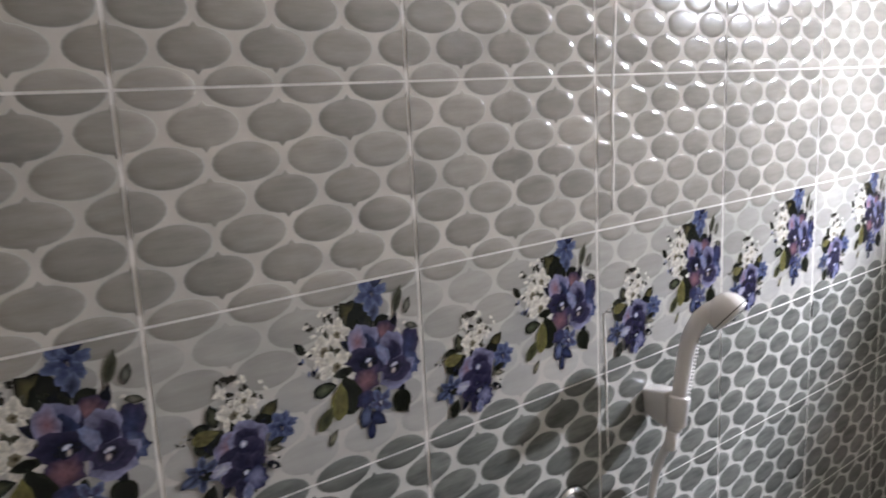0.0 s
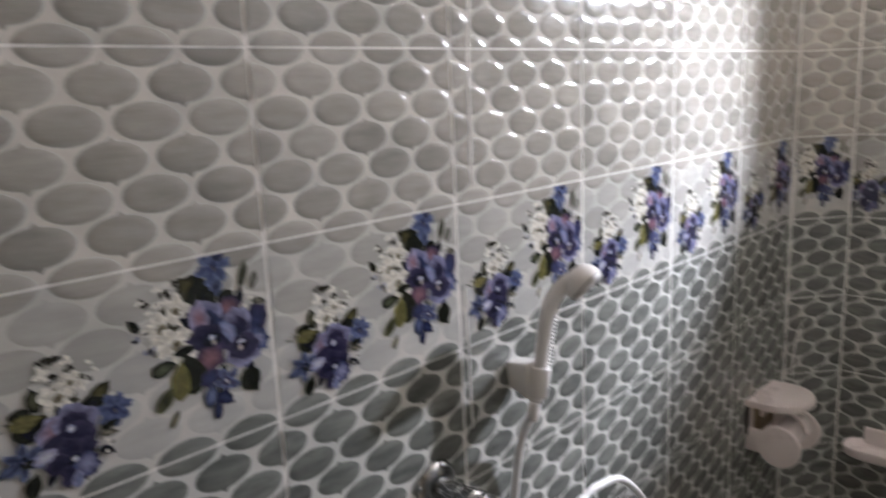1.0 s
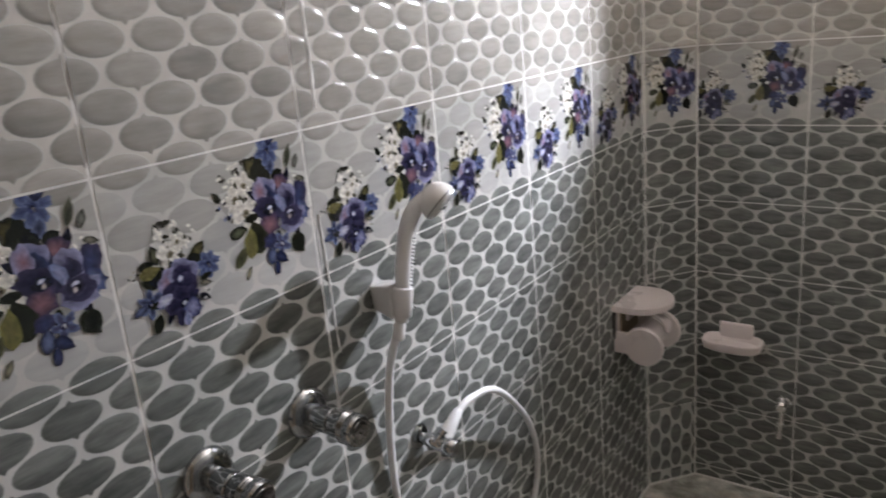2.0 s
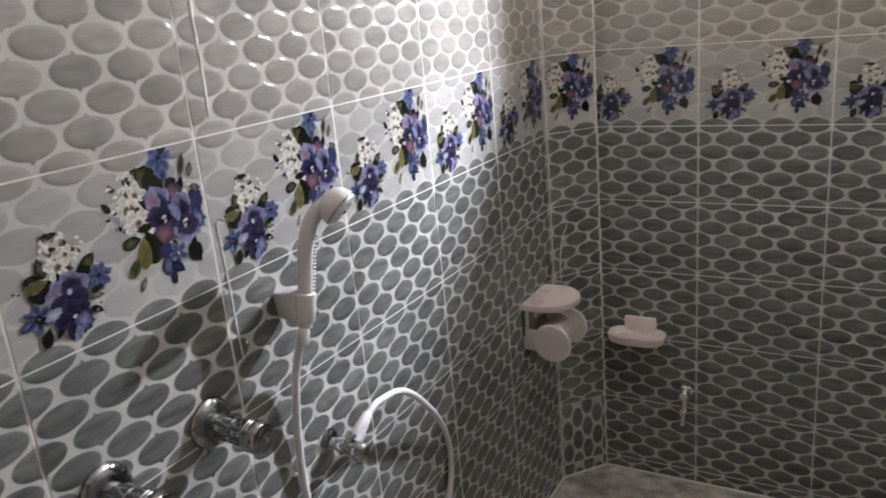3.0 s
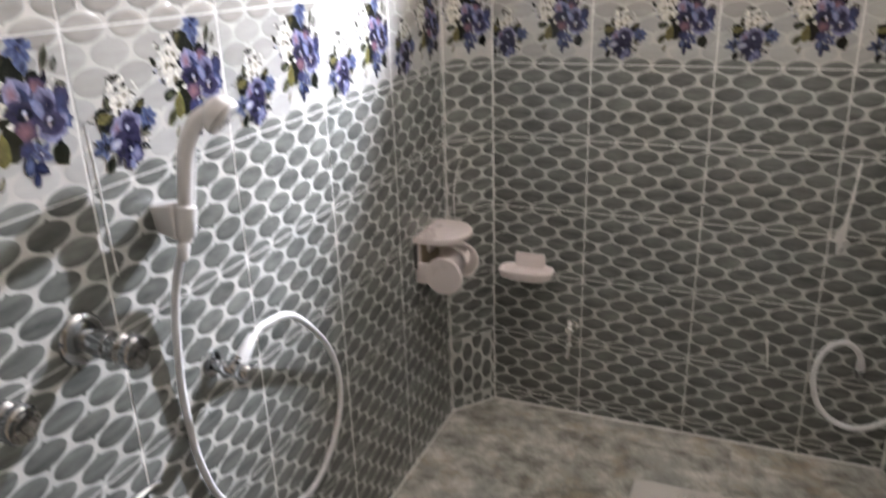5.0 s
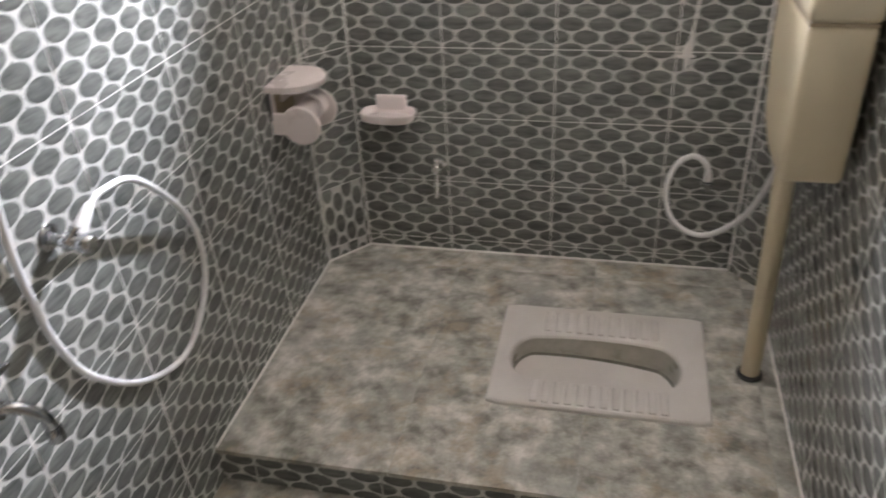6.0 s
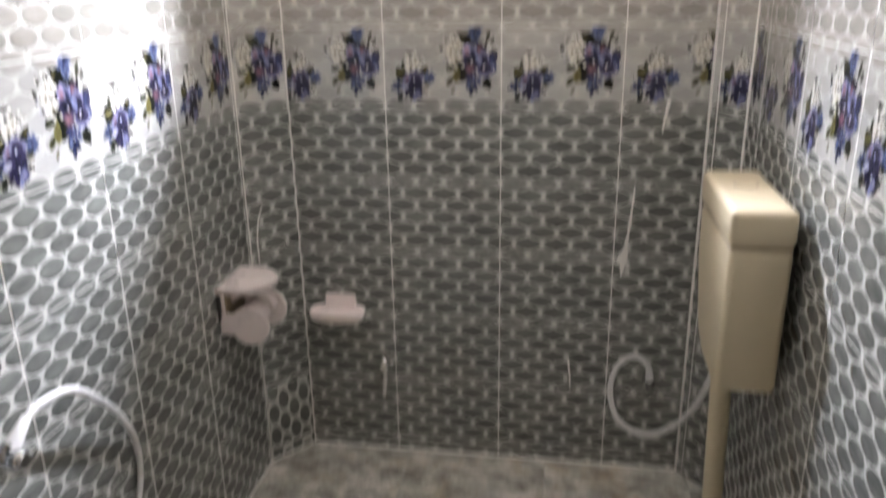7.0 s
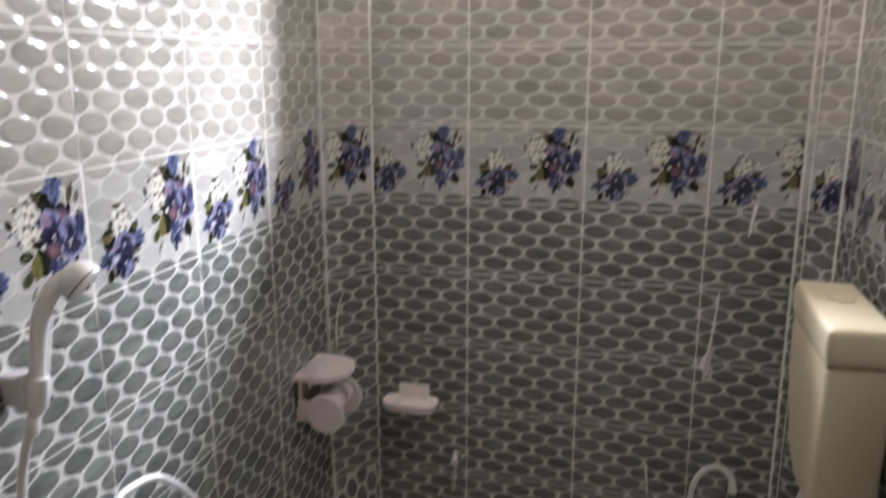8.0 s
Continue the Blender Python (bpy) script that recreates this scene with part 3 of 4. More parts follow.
def squat_pan():
    x0, x1, y0, y1 = PAN
    pan = empty("squat_pan", ((x0 + x1) / 2, (y0 + y1) / 2, 0), "white ceramic squat toilet pan set flush in the platform", "toilet")
    cx, cy, half, rad = 0.832, -0.489, 0.114, 0.094
    count = 80
    bm = bmesh.new()

    def stadium(grow, z, slope=0.0, lean=0.0):
        ring = []
        for i in range(count):
            a = 2 * math.pi * i / count
            c, s = math.cos(a), math.sin(a)
            r = rad + grow
            x = cx + (half if c > 0 else -half) * min(1, abs(c) * 1.9) + r * c
            ring.append(bm.verts.new((x, cy + r * s, z - slope * (x - x0) - lean * r * s)))
        return ring

    def rect(grow, z):
        ring = []
        for i in range(count):
            a = 2 * math.pi * i / count
            c, s = math.cos(a), math.sin(a)
            hx, hy = (x1 - x0) / 2 + grow, (y1 - y0) / 2 + grow
            k = 1 / ((abs(c / hx) ** 60 + abs(s / hy) ** 60) ** (1 / 60))
            ring.append(bm.verts.new(((x0 + x1) / 2 + k * c, (y0 + y1) / 2 + k * s, z)))
        return ring

    rings = [rect(0, -0.004), rect(0, 0.009), rect(-0.004, 0.013), stadium(0.012, 0.0135), stadium(0.004, 0.012), stadium(0, 0.006)]
    for a, c in zip(rings, rings[1:]):
        for i in range(count):
            bm.faces.new((a[i], a[(i + 1) % count], c[(i + 1) % count], c[i]))
    part("foot_plate", bm, ceramic, pan)
    bm = bmesh.new()
    # the wall's colour holds its grime and also the shade inside the bowl
    rings = [stadium(0, 0.006), stadium(-0.001, -0.014, 0.03), stadium(-0.002, -0.034, 0.06)]
    for a, c in zip(rings, rings[1:]):
        for i in range(count):
            bm.faces.new((a[i], a[(i + 1) % count], c[(i + 1) % count], c[i]))
    part("bowl_wall", bm, grimy_shaded, pan, "grimy grey-green bowl wall, darkened further for its shade")
    bm = bmesh.new()
    # dark band that paints the contact shade where wall and bowl floor meet
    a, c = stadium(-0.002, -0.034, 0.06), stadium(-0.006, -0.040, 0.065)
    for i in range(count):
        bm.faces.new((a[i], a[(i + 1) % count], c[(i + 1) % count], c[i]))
    part("grime_line", bm, bowl_shade, pan, "dark line painted as shade along the foot of the bowl wall")
    bm = bmesh.new()
    rings = [stadium(-0.006, -0.040, 0.065), stadium(-0.016, -0.044, 0.067), stadium(-0.045, -0.046, 0.07)]
    for a, c in zip(rings, rings[1:]):
        for i in range(count):
            bm.faces.new((a[i], a[(i + 1) % count], c[(i + 1) % count], c[i]))
    bm.faces.new(rings[-1])
    part("bowl_floor", bm, ceramic, pan)
    for y, depth, first, num in ((-0.340, 0.086, 0.706, 11), (-0.616, 0.074, 0.696, 12)):
        for i in range(num):
            x = first + i * 0.0275
            part("tread_rib", box(x - 0.0085, x + 0.0085, y - depth / 2, y + depth / 2, 0.010, 0.0185, 0.003), ceramic, pan)


squat_pan()

# ---------------------------------------------------------------- cistern and its pipe


def cistern():
    x0, x1 = 1.134, 1.246
    c = empty("toilet_cistern", (ROOM_W, -0.5, 0.62), "cream plastic flushing cistern hung on the tiled wall", "cistern")
    bm = bmesh.new()
    # side outline, along y and z, with the lower far corner cut back
    outline = ((-0.655, 0.620), (-0.50, 0.622), (-0.425, 0.655), (-0.352, 0.800), (-0.346, 0.908), (-0.661, 0.908))
    a, d = ([bm.verts.new((x, y, z)) for y, z in outline] for x in (x0 + 0.002, x1))
    bm.faces.new(a), bm.faces.new(d[::-1])
    for i in range(6):
        j = (i + 1) % 6
        bm.faces.new((a[i], d[i], d[j], a[j]))
    bmesh.ops.bevel(bm, geom=bm.edges[:], offset=0.013, segments=5, affect="EDGES", profile=0.5, clamp_overlap=True)
    part("tank", bm, cream, c)
    lid = part("lid", box(x0 - 0.001, x1 + 0.001, -0.6645, -0.342, 0.911, 0.979, 0.013, 4), cream, c)
    # brown strip paints the shade of the seam
    part("lid_seam", box(x0 + 0.003, x1 - 0.003, -0.658, -0.349, 0.9065, 0.9125), lid_line, c, "narrow seam under the lid, its shade put in as brown")
    spot = pose(1.192, -0.478, 0.9785)
    part("flush_button", lathe(((0.019, 0.0), (0.019, 0.003), (0.016, 0.005)), spot, 28), cream, lid)
    part("button_ring", lathe(((0.024, -0.001), (0.024, 0.0012), (0.0215, 0.0016)), spot, 28), lid_line, lid, "darker ring round the flush button")
    part("bracket", box(x1 - 0.002, ROOM_W, -0.60, -0.56, 0.80, 0.86, 0.002), dark_gap, c)
    part("bracket", box(x1 - 0.002, ROOM_W, -0.44, -0.40, 0.80, 0.86, 0.002), dark_gap, c)
    part("inlet_nut", lathe(((0.011, 0), (0.011, 0.014), (0.008, 0.02)), aim((1.190, -0.446, 0.650), (0, 0.3, -1)), 8), dark_gap, c, "dark inlet nut on the tank's side")


cistern()

pipe = empty("flush_pipe", (1.203, -0.462, 0), "cream plastic flush pipe from the cistern to the floor", "pipe")
part("tube", tube(((1.203, -0.462, -0.004), (1.2, -0.464, 0.2), (1.192, -0.47, 0.45), (1.185, -0.475, 0.63)), 0.0215, 20), cream, pipe)
part("floor_collar", lathe(((0.031, 0.0005), (0.030, 0.007), (0.023, 0.010)), pose(1.203, -0.462, 0), 24), black_rubber, pipe, "black rubber seal at the floor")
part("coupling", lathe(((0.026, 0.0), (0.027, 0.004), (0.027, 0.028), (0.024, 0.032)), pose(1.186, -0.475, 0.590), 24), cream, pipe)

# ---------------------------------------------------------------- shower set on the side wall


def hand_shower():
    s = empty("hand_shower", (0.05, -1.22, 0.98), "white plastic hand shower resting in its wall holder", "shower")
    grip = ((0.055, -1.226, 0.958), (0.058, -1.221, 1.000), (0.061, -1.213, 1.054), (0.066, -1.205, 1.097), (0.077, -1.192, 1.125), (0.094, -1.176, 1.139))
    part("grip", tube(grip, lambda t: 0.0100 + 0.0030 * t, 20), white_plastic, s)
    way = Vector((0.72, 0.20, -0.66)).normalized()
    mid = Vector((0.096, -1.172, 1.134))
    head = part("head", lathe(((0.004, -0.020), (0.013, -0.0185), (0.021, -0.013), (0.027, -0.004), (0.0292, 0.006), (0.029, 0.012)), aim(mid, way), 32), white_plastic, s)
    part("seam_ring", lathe(((0.0294, 0.0105), (0.0294, 0.0120)), aim(mid, way), 32), dark_gap, head, "thin dark seam round the spray plate")
    part("spray_plate", lathe(((0.0280, 0.0120), (0.0272, 0.0155), (0.020, 0.0175), (0.009, 0.0182)), aim(mid, way), 32), white_plastic, head)
    for i in range(10):
        a = 2 * math.pi * i / 10
        part("nozzle", lathe(((0.0015, 0.0165), (0.0012, 0.0186)), aim(mid, way) @ pose(0.015 * math.cos(a), 0.015 * math.sin(a), 0), 6), dark_gap, head, "tiny dark spray nozzle")
    part("selector_tab", lathe(((0.004, 0.016), (0.0035, 0.0205), (0.002, 0.0210)), aim(mid, way), 10), dark_gap, head, "small dark selector knob")
    for i in range(18):
        p = Vector((0.0578, -1.2215, 0.998)).lerp(Vector((0.0650, -1.2070, 1.088)), i / 17)
        c = p + Vector((0.0075, 0.0078, 0.0))
        part("grip_rib", box(c.x - 0.0032, c.x + 0.0032, c.y - 0.0032, c.y + 0.0032, c.z - 0.0013, c.z + 0.0013, 0.0007, 1), white_plastic, s)


hand_shower()

holder = empty("shower_holder", (0.0, -1.212, 0.99), "white plastic hand-shower holder screwed to the tiles", "shower holder")
bm = bmesh.new()
lo, hi = ([bm.verts.new(p) for p in q] for q in (
    ((0.0, -1.222, 0.966), (0.046, -1.234, 0.960), (0.046, -1.212, 0.960), (0.0, -1.204, 0.966)),
    ((0.0, -1.228, 1.006), (0.048, -1.240, 1.016), (0.048, -1.204, 1.016), (0.0, -1.196, 1.006))))
bm.faces.new(lo[::-1]), bm.faces.new(hi)
for i in range(4):
    bm.faces.new((lo[i], lo[(i + 1) % 4], hi[(i + 1) % 4], hi[i]))
bmesh.ops.bevel(bm, geom=bm.edges[:], offset=0.003, segments=3, affect="EDGES", profile=0.5)
part("bracket", bm, white_plastic, holder)
part("cradle", lathe(((0.0125, -0.022), (0.0140, -0.020), (0.0155, 0.020), (0.0135, 0.022)), aim((0.058, -1.222, 0.988), (0.0, 0.2, 1)), 24), white_plastic, holder)
part("screw", lathe(((0.004, 0), (0.0035, 0.002)), aim((0.060, -1.203, 0.972), (0.3, 1, 0)), 12), chrome, holder, "chrome screw head")

hose = empty("shower_hose", (0.06, -1.24, 0.94), "white flexible shower hose hanging in a long loop", "hose")
part("tube", tube(((0.056, -1.236, 0.950), (0.030, -1.228, 0.898), (0.020, -1.230, 0.849), (0.012, -1.234, 0.752), (0.009, -1.231, 0.661), (0.009, -1.218, 0.560),
                   (0.009, -1.175, 0.456), (0.009, -1.066, 0.346), (0.009, -0.924, 0.295), (0.009, -0.813, 0.360), (0.011, -0.780, 0.468), (0.030, -0.845, 0.598),
                   (0.050, -0.975, 0.726), (0.050, -1.060, 0.751), (0.048, -1.100, 0.742)), 0.0062, 12, 10), hose_white, hose)
part("upper_nut", lathe(((0.0065, 0.0), (0.0085, 0.004), (0.0095, 0.022), (0.008, 0.026)), aim((0.058, -1.240, 0.934), (0, 0.25, 1)), 16), white_plastic, hose)
part("lower_ferrule", lathe(((0.0120, 0.0), (0.0125, 0.010), (0.0105, 0.030), (0.0078, 0.052), (0.0064, 0.054)), aim((0.045, -1.138, 0.714), (0.06, 0.78, 0.58)), 20), hose_white, hose, "conical white ferrule")

# ---------------------------------------------------------------- chrome fittings on the side wall


def stop_tap(y, z):
    t = empty("stop_tap", (0, y, z), "chrome wall stop tap with a domed flange", "tap", "stop taps beside the shower")
    part("flange", lathe(((0.0365, 0.0), (0.0365, 0.003), (0.034, 0.008), (0.027, 0.013), (0.019, 0.0145)), aim((0, y, z), (1, 0, 0)), 40), chrome, t)
    part("stem", lathe(((0.0165, 0.010), (0.0165, 0.030), (0.0185, 0.032), (0.0185, 0.046), (0.015, 0.049)), aim((0, y, z), (1, 0.03, -0.08)), 24), chrome, t)
    knob = part("knob", lathe(((0.015, 0.046), (0.018, 0.049), (0.0195, 0.054), (0.0205, 0.062), (0.0215, 0.070), (0.0228, 0.072), (0.0215, 0.074), (0.0228, 0.077), (0.0215, 0.079), (0.0230, 0.082), (0.0232, 0.091), (0.021, 0.0945), (0.016, 0.0955)), aim((0, y, z), (1, 0.03, -0.08)), 36), chrome, t)
    part("cap", lathe(((0.0155, 0.0954), (0.015, 0.0965), (0.010, 0.0975)), aim((0, y, z), (1, 0.03, -0.08)), 24), chrome, knob)


stop_tap(-1.385, 0.874)
stop_tap(-1.556, 0.874)


def angle_valve():
    y, z = -1.150, 0.712
    v = empty("angle_valve", (0, y, z), "chrome angle valve feeding the shower hose", "valve")
    part("flange", lathe(((0.0225, 0.0), (0.0225, 0.002), (0.019, 0.006), (0.012, 0.008)), aim((0, y, z), (1, 0, 0)), 32), chrome, v)
    part("body", lathe(((0.0095, 0.004), (0.0095, 0.018), (0.013, 0.020), (0.013, 0.044), (0.0105, 0.048)), aim((0, y, z), (1, 0.12, -0.15)), 20), chrome, v)
    part("outlet", lathe(((0.009, 0.0), (0.009, 0.016), (0.011, 0.017), (0.011, 0.026)), aim((0.036, y - 0.002, z - 0.004), (0.25, 0.6, 0.5)), 16), chrome, v)
    part("knob", lathe(((0.010, 0.046), (0.0145, 0.049), (0.016, 0.053), (0.016, 0.068), (0.013, 0.072)), aim((0, y, z), (1, 0.12, -0.15)), 24, None, 2), chrome, v)


angle_valve()


def bib_tap():
    y, z = -1.398, 0.585
    t = empty("bib_tap", (0, y, z), "chrome bib tap with a bent spout low on the wall", "tap")
    part("flange", lathe(((0.026, 0.0), (0.026, 0.003), (0.020, 0.008), (0.014, 0.010)), aim((0, y, z), (1, 0, 0)), 32), chrome, t)
    part("body", lathe(((0.011, 0.006), (0.011, 0.026), (0.0155, 0.030), (0.0165, 0.050), (0.013, 0.056)), aim((0, y, z), (1, 0.2, 0)), 24), chrome, t)
    part("spout", tube(((0.036, y + 0.006, z), (0.066, y + 0.022, z - 0.004), (0.088, y + 0.036, z - 0.030), (0.092, y + 0.040, z - 0.056)), 0.0098, 16), chrome, t)
    part("nozzle", lathe(((0.0115, 0.0), (0.012, 0.006), (0.012, 0.022), (0.0105, 0.025)), aim((0.0925, y + 0.040, z - 0.078), (0, 0, 1)), 20), chrome, t)
    part("bonnet", lathe(((0.009, 0.0), (0.009, 0.030), (0.012, 0.032), (0.012, 0.038)), aim((0.042, y + 0.008, z + 0.006), (0.1, 0.2, 1)), 20), chrome, t)
    h = Vector((0.046, y + 0.016, z + 0.048))
    part("handle", tube((h + Vector((-0.004, -0.036, 0)), h, h + Vector((0.004, 0.036, 0))), lambda q: 0.0075 - 0.003 * abs(2 * q - 1) ** 2, 14), chrome, t)


bib_tap()

arm = empty("shower_outlet", (0, -0.352, 1.632), "short chrome shower pipe with a round flange", "shower outlet")
part("flange", lathe(((0.024, 0.0), (0.024, 0.003), (0.018, 0.008), (0.011, 0.010)), aim((0, -0.352, 1.632), (1, 0, 0)), 32), chrome, arm)
part("neck", tube(((0.004, -0.352, 1.632), (0.05, -0.350, 1.633), (0.098, -0.347, 1.632), (0.118, -0.345, 1.630)), 0.0088, 16), chrome, arm)
part("end_nut", lathe(((0.011, 0.0), (0.0125, 0.003), (0.0125, 0.017), (0.010, 0.020)), aim((0.112, -0.346, 1.631), (1, 0.03, -0.08)), 8), chrome, arm)

# ---------------------------------------------------------------- paper holder, soap dish, fittings of the back wall


def paper_holder():
    h = empty("toilet_paper_holder", (0, -0.28, 0.6), "pinkish-white plastic paper holder with a shelf on top", "paper holder")

    def plate(depth, ya, yb, zlo, zhi):
        bm = bmesh.new()
        cy, hw = (ya + yb) / 2, (yb - ya) / 2
        pts = [(0.0, ya), (depth * 0.35, ya)]
        pts += [(depth * 0.35 + depth * 0.65 * math.sin(a), cy - hw * math.cos(a)) for a in (math.pi * i / 18 for i in range(1, 18))]
        pts += [(depth * 0.35, yb), (0.0, yb)]
        lo, hi = ([bm.verts.new((x, y, z)) for x, y in pts] for z in (zlo, zhi))
        bm.faces.new(lo[::-1]), bm.faces.new(hi)
        for i in range(len(pts)):
            j = (i + 1) % len(pts)
            bm.faces.new((lo[i], lo[j], hi[j], hi[i]))
        bmesh.ops.bevel(bm, geom=[e for e in bm.edges if abs(e.verts[0].co.z - e.verts[1].co.z) < 1e-5], offset=0.003, segments=3, affect="EDGES", profile=0.5)
        return bm

    part("shelf", plate(0.128, -0.354, -0.188, 0.640, 0.656), pink_white, h)
    part("back_plate", box(0.0, 0.012, -0.338, -0.208, 0.545, 0.641, 0.004), pink_white, h)
    part("riser", box(0.010, 0.024, -0.300, -0.244, 0.598, 0.641, 0.004), pink_white, h)
    # two dark strips put in the shade below the shelf and behind the plate
    part("inner_recess", box(0.0115, 0.0155, -0.330, -0.216, 0.560, 0.6385, 0.001), lid_line, h, "brown strip painted as the shade under the shelf")
    part("edge_gap", box(0.0005, 0.006, -0.350, -0.337, 0.566, 0.640, 0.001), dark_gap, h, "dark strip painted as the shade behind the plate")
    for y in (-0.338, -0.212):
        side = bmesh.new()
        cz, cx, r = 0.553, 0.077, 0.051
        lathe(((r - 0.003, -0.006), (r, -0.003), (r, 0.003), (r - 0.003, 0.006)), aim((cx, y, cz), (0, -1, 0)), 40, side)
        box(0.0, cx, y - 0.005, y + 0.005, cz - 0.026, cz + 0.030, 0.002, 2, side)
        part("side_disc", side, pink_white, h)
    part("roller", lathe(((0.030, 0.0), (0.030, 0.114)), aim((0.076, -0.332, 0.567), (0, 1, 0)), 28), pink_white, h)
    part("roll_guard", tube(((0.030, -0.275, 0.612), (0.070, -0.275, 0.617), (0.104, -0.275, 0.600), (0.116, -0.275, 0.575)), 0.006, 10), pink_white, h)


paper_holder()


def soap_dish():
    s = empty("soap_dish", (0.21, 0, 0.47), "pinkish-white plastic soap dish fixed to the tiles", "soap dish")
    bm = bmesh.new()
    cx, count = 0.213, 48
    spec = ((0.060, 0.030, 0.449), (0.074, 0.041, 0.456), (0.080, 0.045, 0.476), (0.078, 0.0435, 0.479), (0.073, 0.038, 0.475), (0.062, 0.029, 0.463))
    rings = []
    for a, c, z in spec:
        ring = []
        for i in range(count):
            t = 2 * math.pi * i / count
            ct, st = math.cos(t), math.sin(t)
            ring.append(bm.verts.new((cx + a * math.copysign(abs(ct) ** 0.7, ct), -0.047 + c * math.copysign(abs(st) ** 0.6, st), z)))
        rings.append(ring)
    for a, c in zip(rings, rings[1:]):
        for i in range(count):
            bm.faces.new((a[i], a[(i + 1) % count], c[(i + 1) % count], c[i]))
    bm.faces.new(rings[0][::-1]), bm.faces.new(rings[-1])
    part("tray", bm, pink_white, s)
    part("back_plate", box(0.168, 0.258, -0.014, 0.0, 0.452, 0.512, 0.006, 3), pink_white, s)


soap_dish()

spigot = empty("wall_spigot", (0.34, 0, 0.3), "small chrome spigot on the dark tiles", "tap")
part("flange", lathe(((0.019, 0.0), (0.018, 0.004), (0.012, 0.006)), aim((0.341, 0, 0.297), (0, -1, 0)), 24), satin, spigot)
part("body", lathe(((0.013, 0.0), (0.0155, 0.014), (0.0155, 0.036), (0.011, 0.042)), aim((0.341, -0.001, 0.297), (0, -1, 0)), 20), satin, spigot)
part("spout", tube(((0.341, -0.026, 0.294), (0.340, -0.030, 0.262), (0.338, -0.034, 0.222), (0.337, -0.034, 0.204)), 0.0082, 12), satin, spigot)
part("handle", box(0.332, 0.350, -0.037, -0.018, 0.304, 0.327, 0.005, 3), satin, spigot)

inlet = empty("inlet_valve", (1.098, 0, 0.29), "small chrome valve feeding the cistern hose", "valve")
part("flange", lathe(((0.018, 0.0), (0.016, 0.004), (0.009, 0.006)), aim((1.098, 0, 0.285), (0, -1, 0)), 24), chrome, inlet)
part("body", lathe(((0.009, 0.0), (0.009, 0.028), (0.011, 0.03), (0.011, 0.042), (0.009, 0.044)), aim((1.098, -0.001, 0.285), (0, -1, 0)), 16), chrome, inlet)
part("outlet", lathe(((0.007, 0.0), (0.007, 0.016), (0.009, 0.017), (0.009, 0.024)), aim((1.098, -0.022, 0.286), (0, 0, 1)), 12), chrome, inlet)

chose = empty("cistern_hose", (1.098, -0.03, 0.31), "white flexible inlet hose looping up to the cistern", "hose")
part("tube", tube(((1.097, -0.025, 0.310), (1.086, -0.03, 0.352), (1.050, -0.035, 0.376), (1.008, -0.04, 0.348), (0.990, -0.05, 0.280), (1.008, -0.065, 0.205), (1.056, -0.075, 0.165),
                   (1.111, -0.09, 0.168), (1.169, -0.12, 0.227), (1.200, -0.18, 0.323), (1.212, -0.27, 0.460), (1.205, -0.37, 0.580), (1.190, -0.44, 0.632)), 0.0075, 12, 10), hose_white, chose)
part("ferrule", lathe(((0.011, 0.0), (0.011, 0.014), (0.008, 0.034)), aim((1.098, -0.024, 0.300), (-0.1, 0, 1)), 16), hose_white, chose)

# ---------------------------------------------------------------- the lamp in its recess
x0, x1, z0, z1 = NICHE
# grey lining added to cut the light bounced out of the recess
bm = box(x0 + 0.0005, x1 - 0.0005, 0.002, 0.124, z0 + 0.0004, z0 + 0.004)
box(x0 + 0.0005, x1 - 0.0005, 0.002, 0.124, z1 - 0.004, z1 - 0.0004, bm=bm)
box(x0 + 0.0005, x0 + 0.004, 0.002, 0.124, z0 + 0.0045, z1 - 0.0045, bm=bm)
box(x1 - 0.004, x1 - 0.0005, 0.002, 0.124, z0 + 0.0045, z1 - 0.0045, bm=bm)
box(x0 + 0.0045, x1 - 0.0045, 0.1205, 0.1245, z0 + 0.0045, z1 - 0.0045, bm=bm)
part("recess_lining", bm, dulling_grey, wall_back, "unseen grey lining added to dull the glow of the lamp recess", False)
SPOT = (0.612, 0.07, 1.742)
lamp = empty("recess_lamp", SPOT, "small flat lit lamp hanging on a cord in the recess", "lamp")
TILT = aim(SPOT, (0.34, -0.14, 0.93))  # tilted to throw more light on the left wall than the right
part("lens", lathe(((0.0212, 0.0), (0.0200, -0.0026), (0.014, -0.0054), (0.005, -0.0070)), TILT, 24), glow, lamp, "bright lit lens facing down")
part("rim", lathe(((0.0216, -0.0008), (0.0226, 0.0004), (0.0226, 0.0052), (0.0216, 0.0064)), TILT, 28), white_plastic, lamp)
# glowing upper face, added to brighten the room by way of the ceiling
part("fill_lens", lathe(((0.0205, 0.0066), (0.018, 0.0086), (0.010, 0.0098)), TILT, 24), fill_glow, lamp, "lit upper face added to fill the room off the ceiling")
part("holder", lathe(((0.0065, 0.0095), (0.0065, 0.040), (0.009, 0.044), (0.009, 0.075), (0.004, 0.080)), pose(*SPOT), 16), white_plastic, lamp)
part("cord", tube(((SPOT[0], SPOT[1], SPOT[2] + 0.078), (SPOT[0] + 0.002, SPOT[1], 1.92), (SPOT[0], SPOT[1], 2.0615)), 0.003, 8), black_rubber, lamp, "thin black cord")

# ---------------------------------------------------------------- cement runs and thick joints


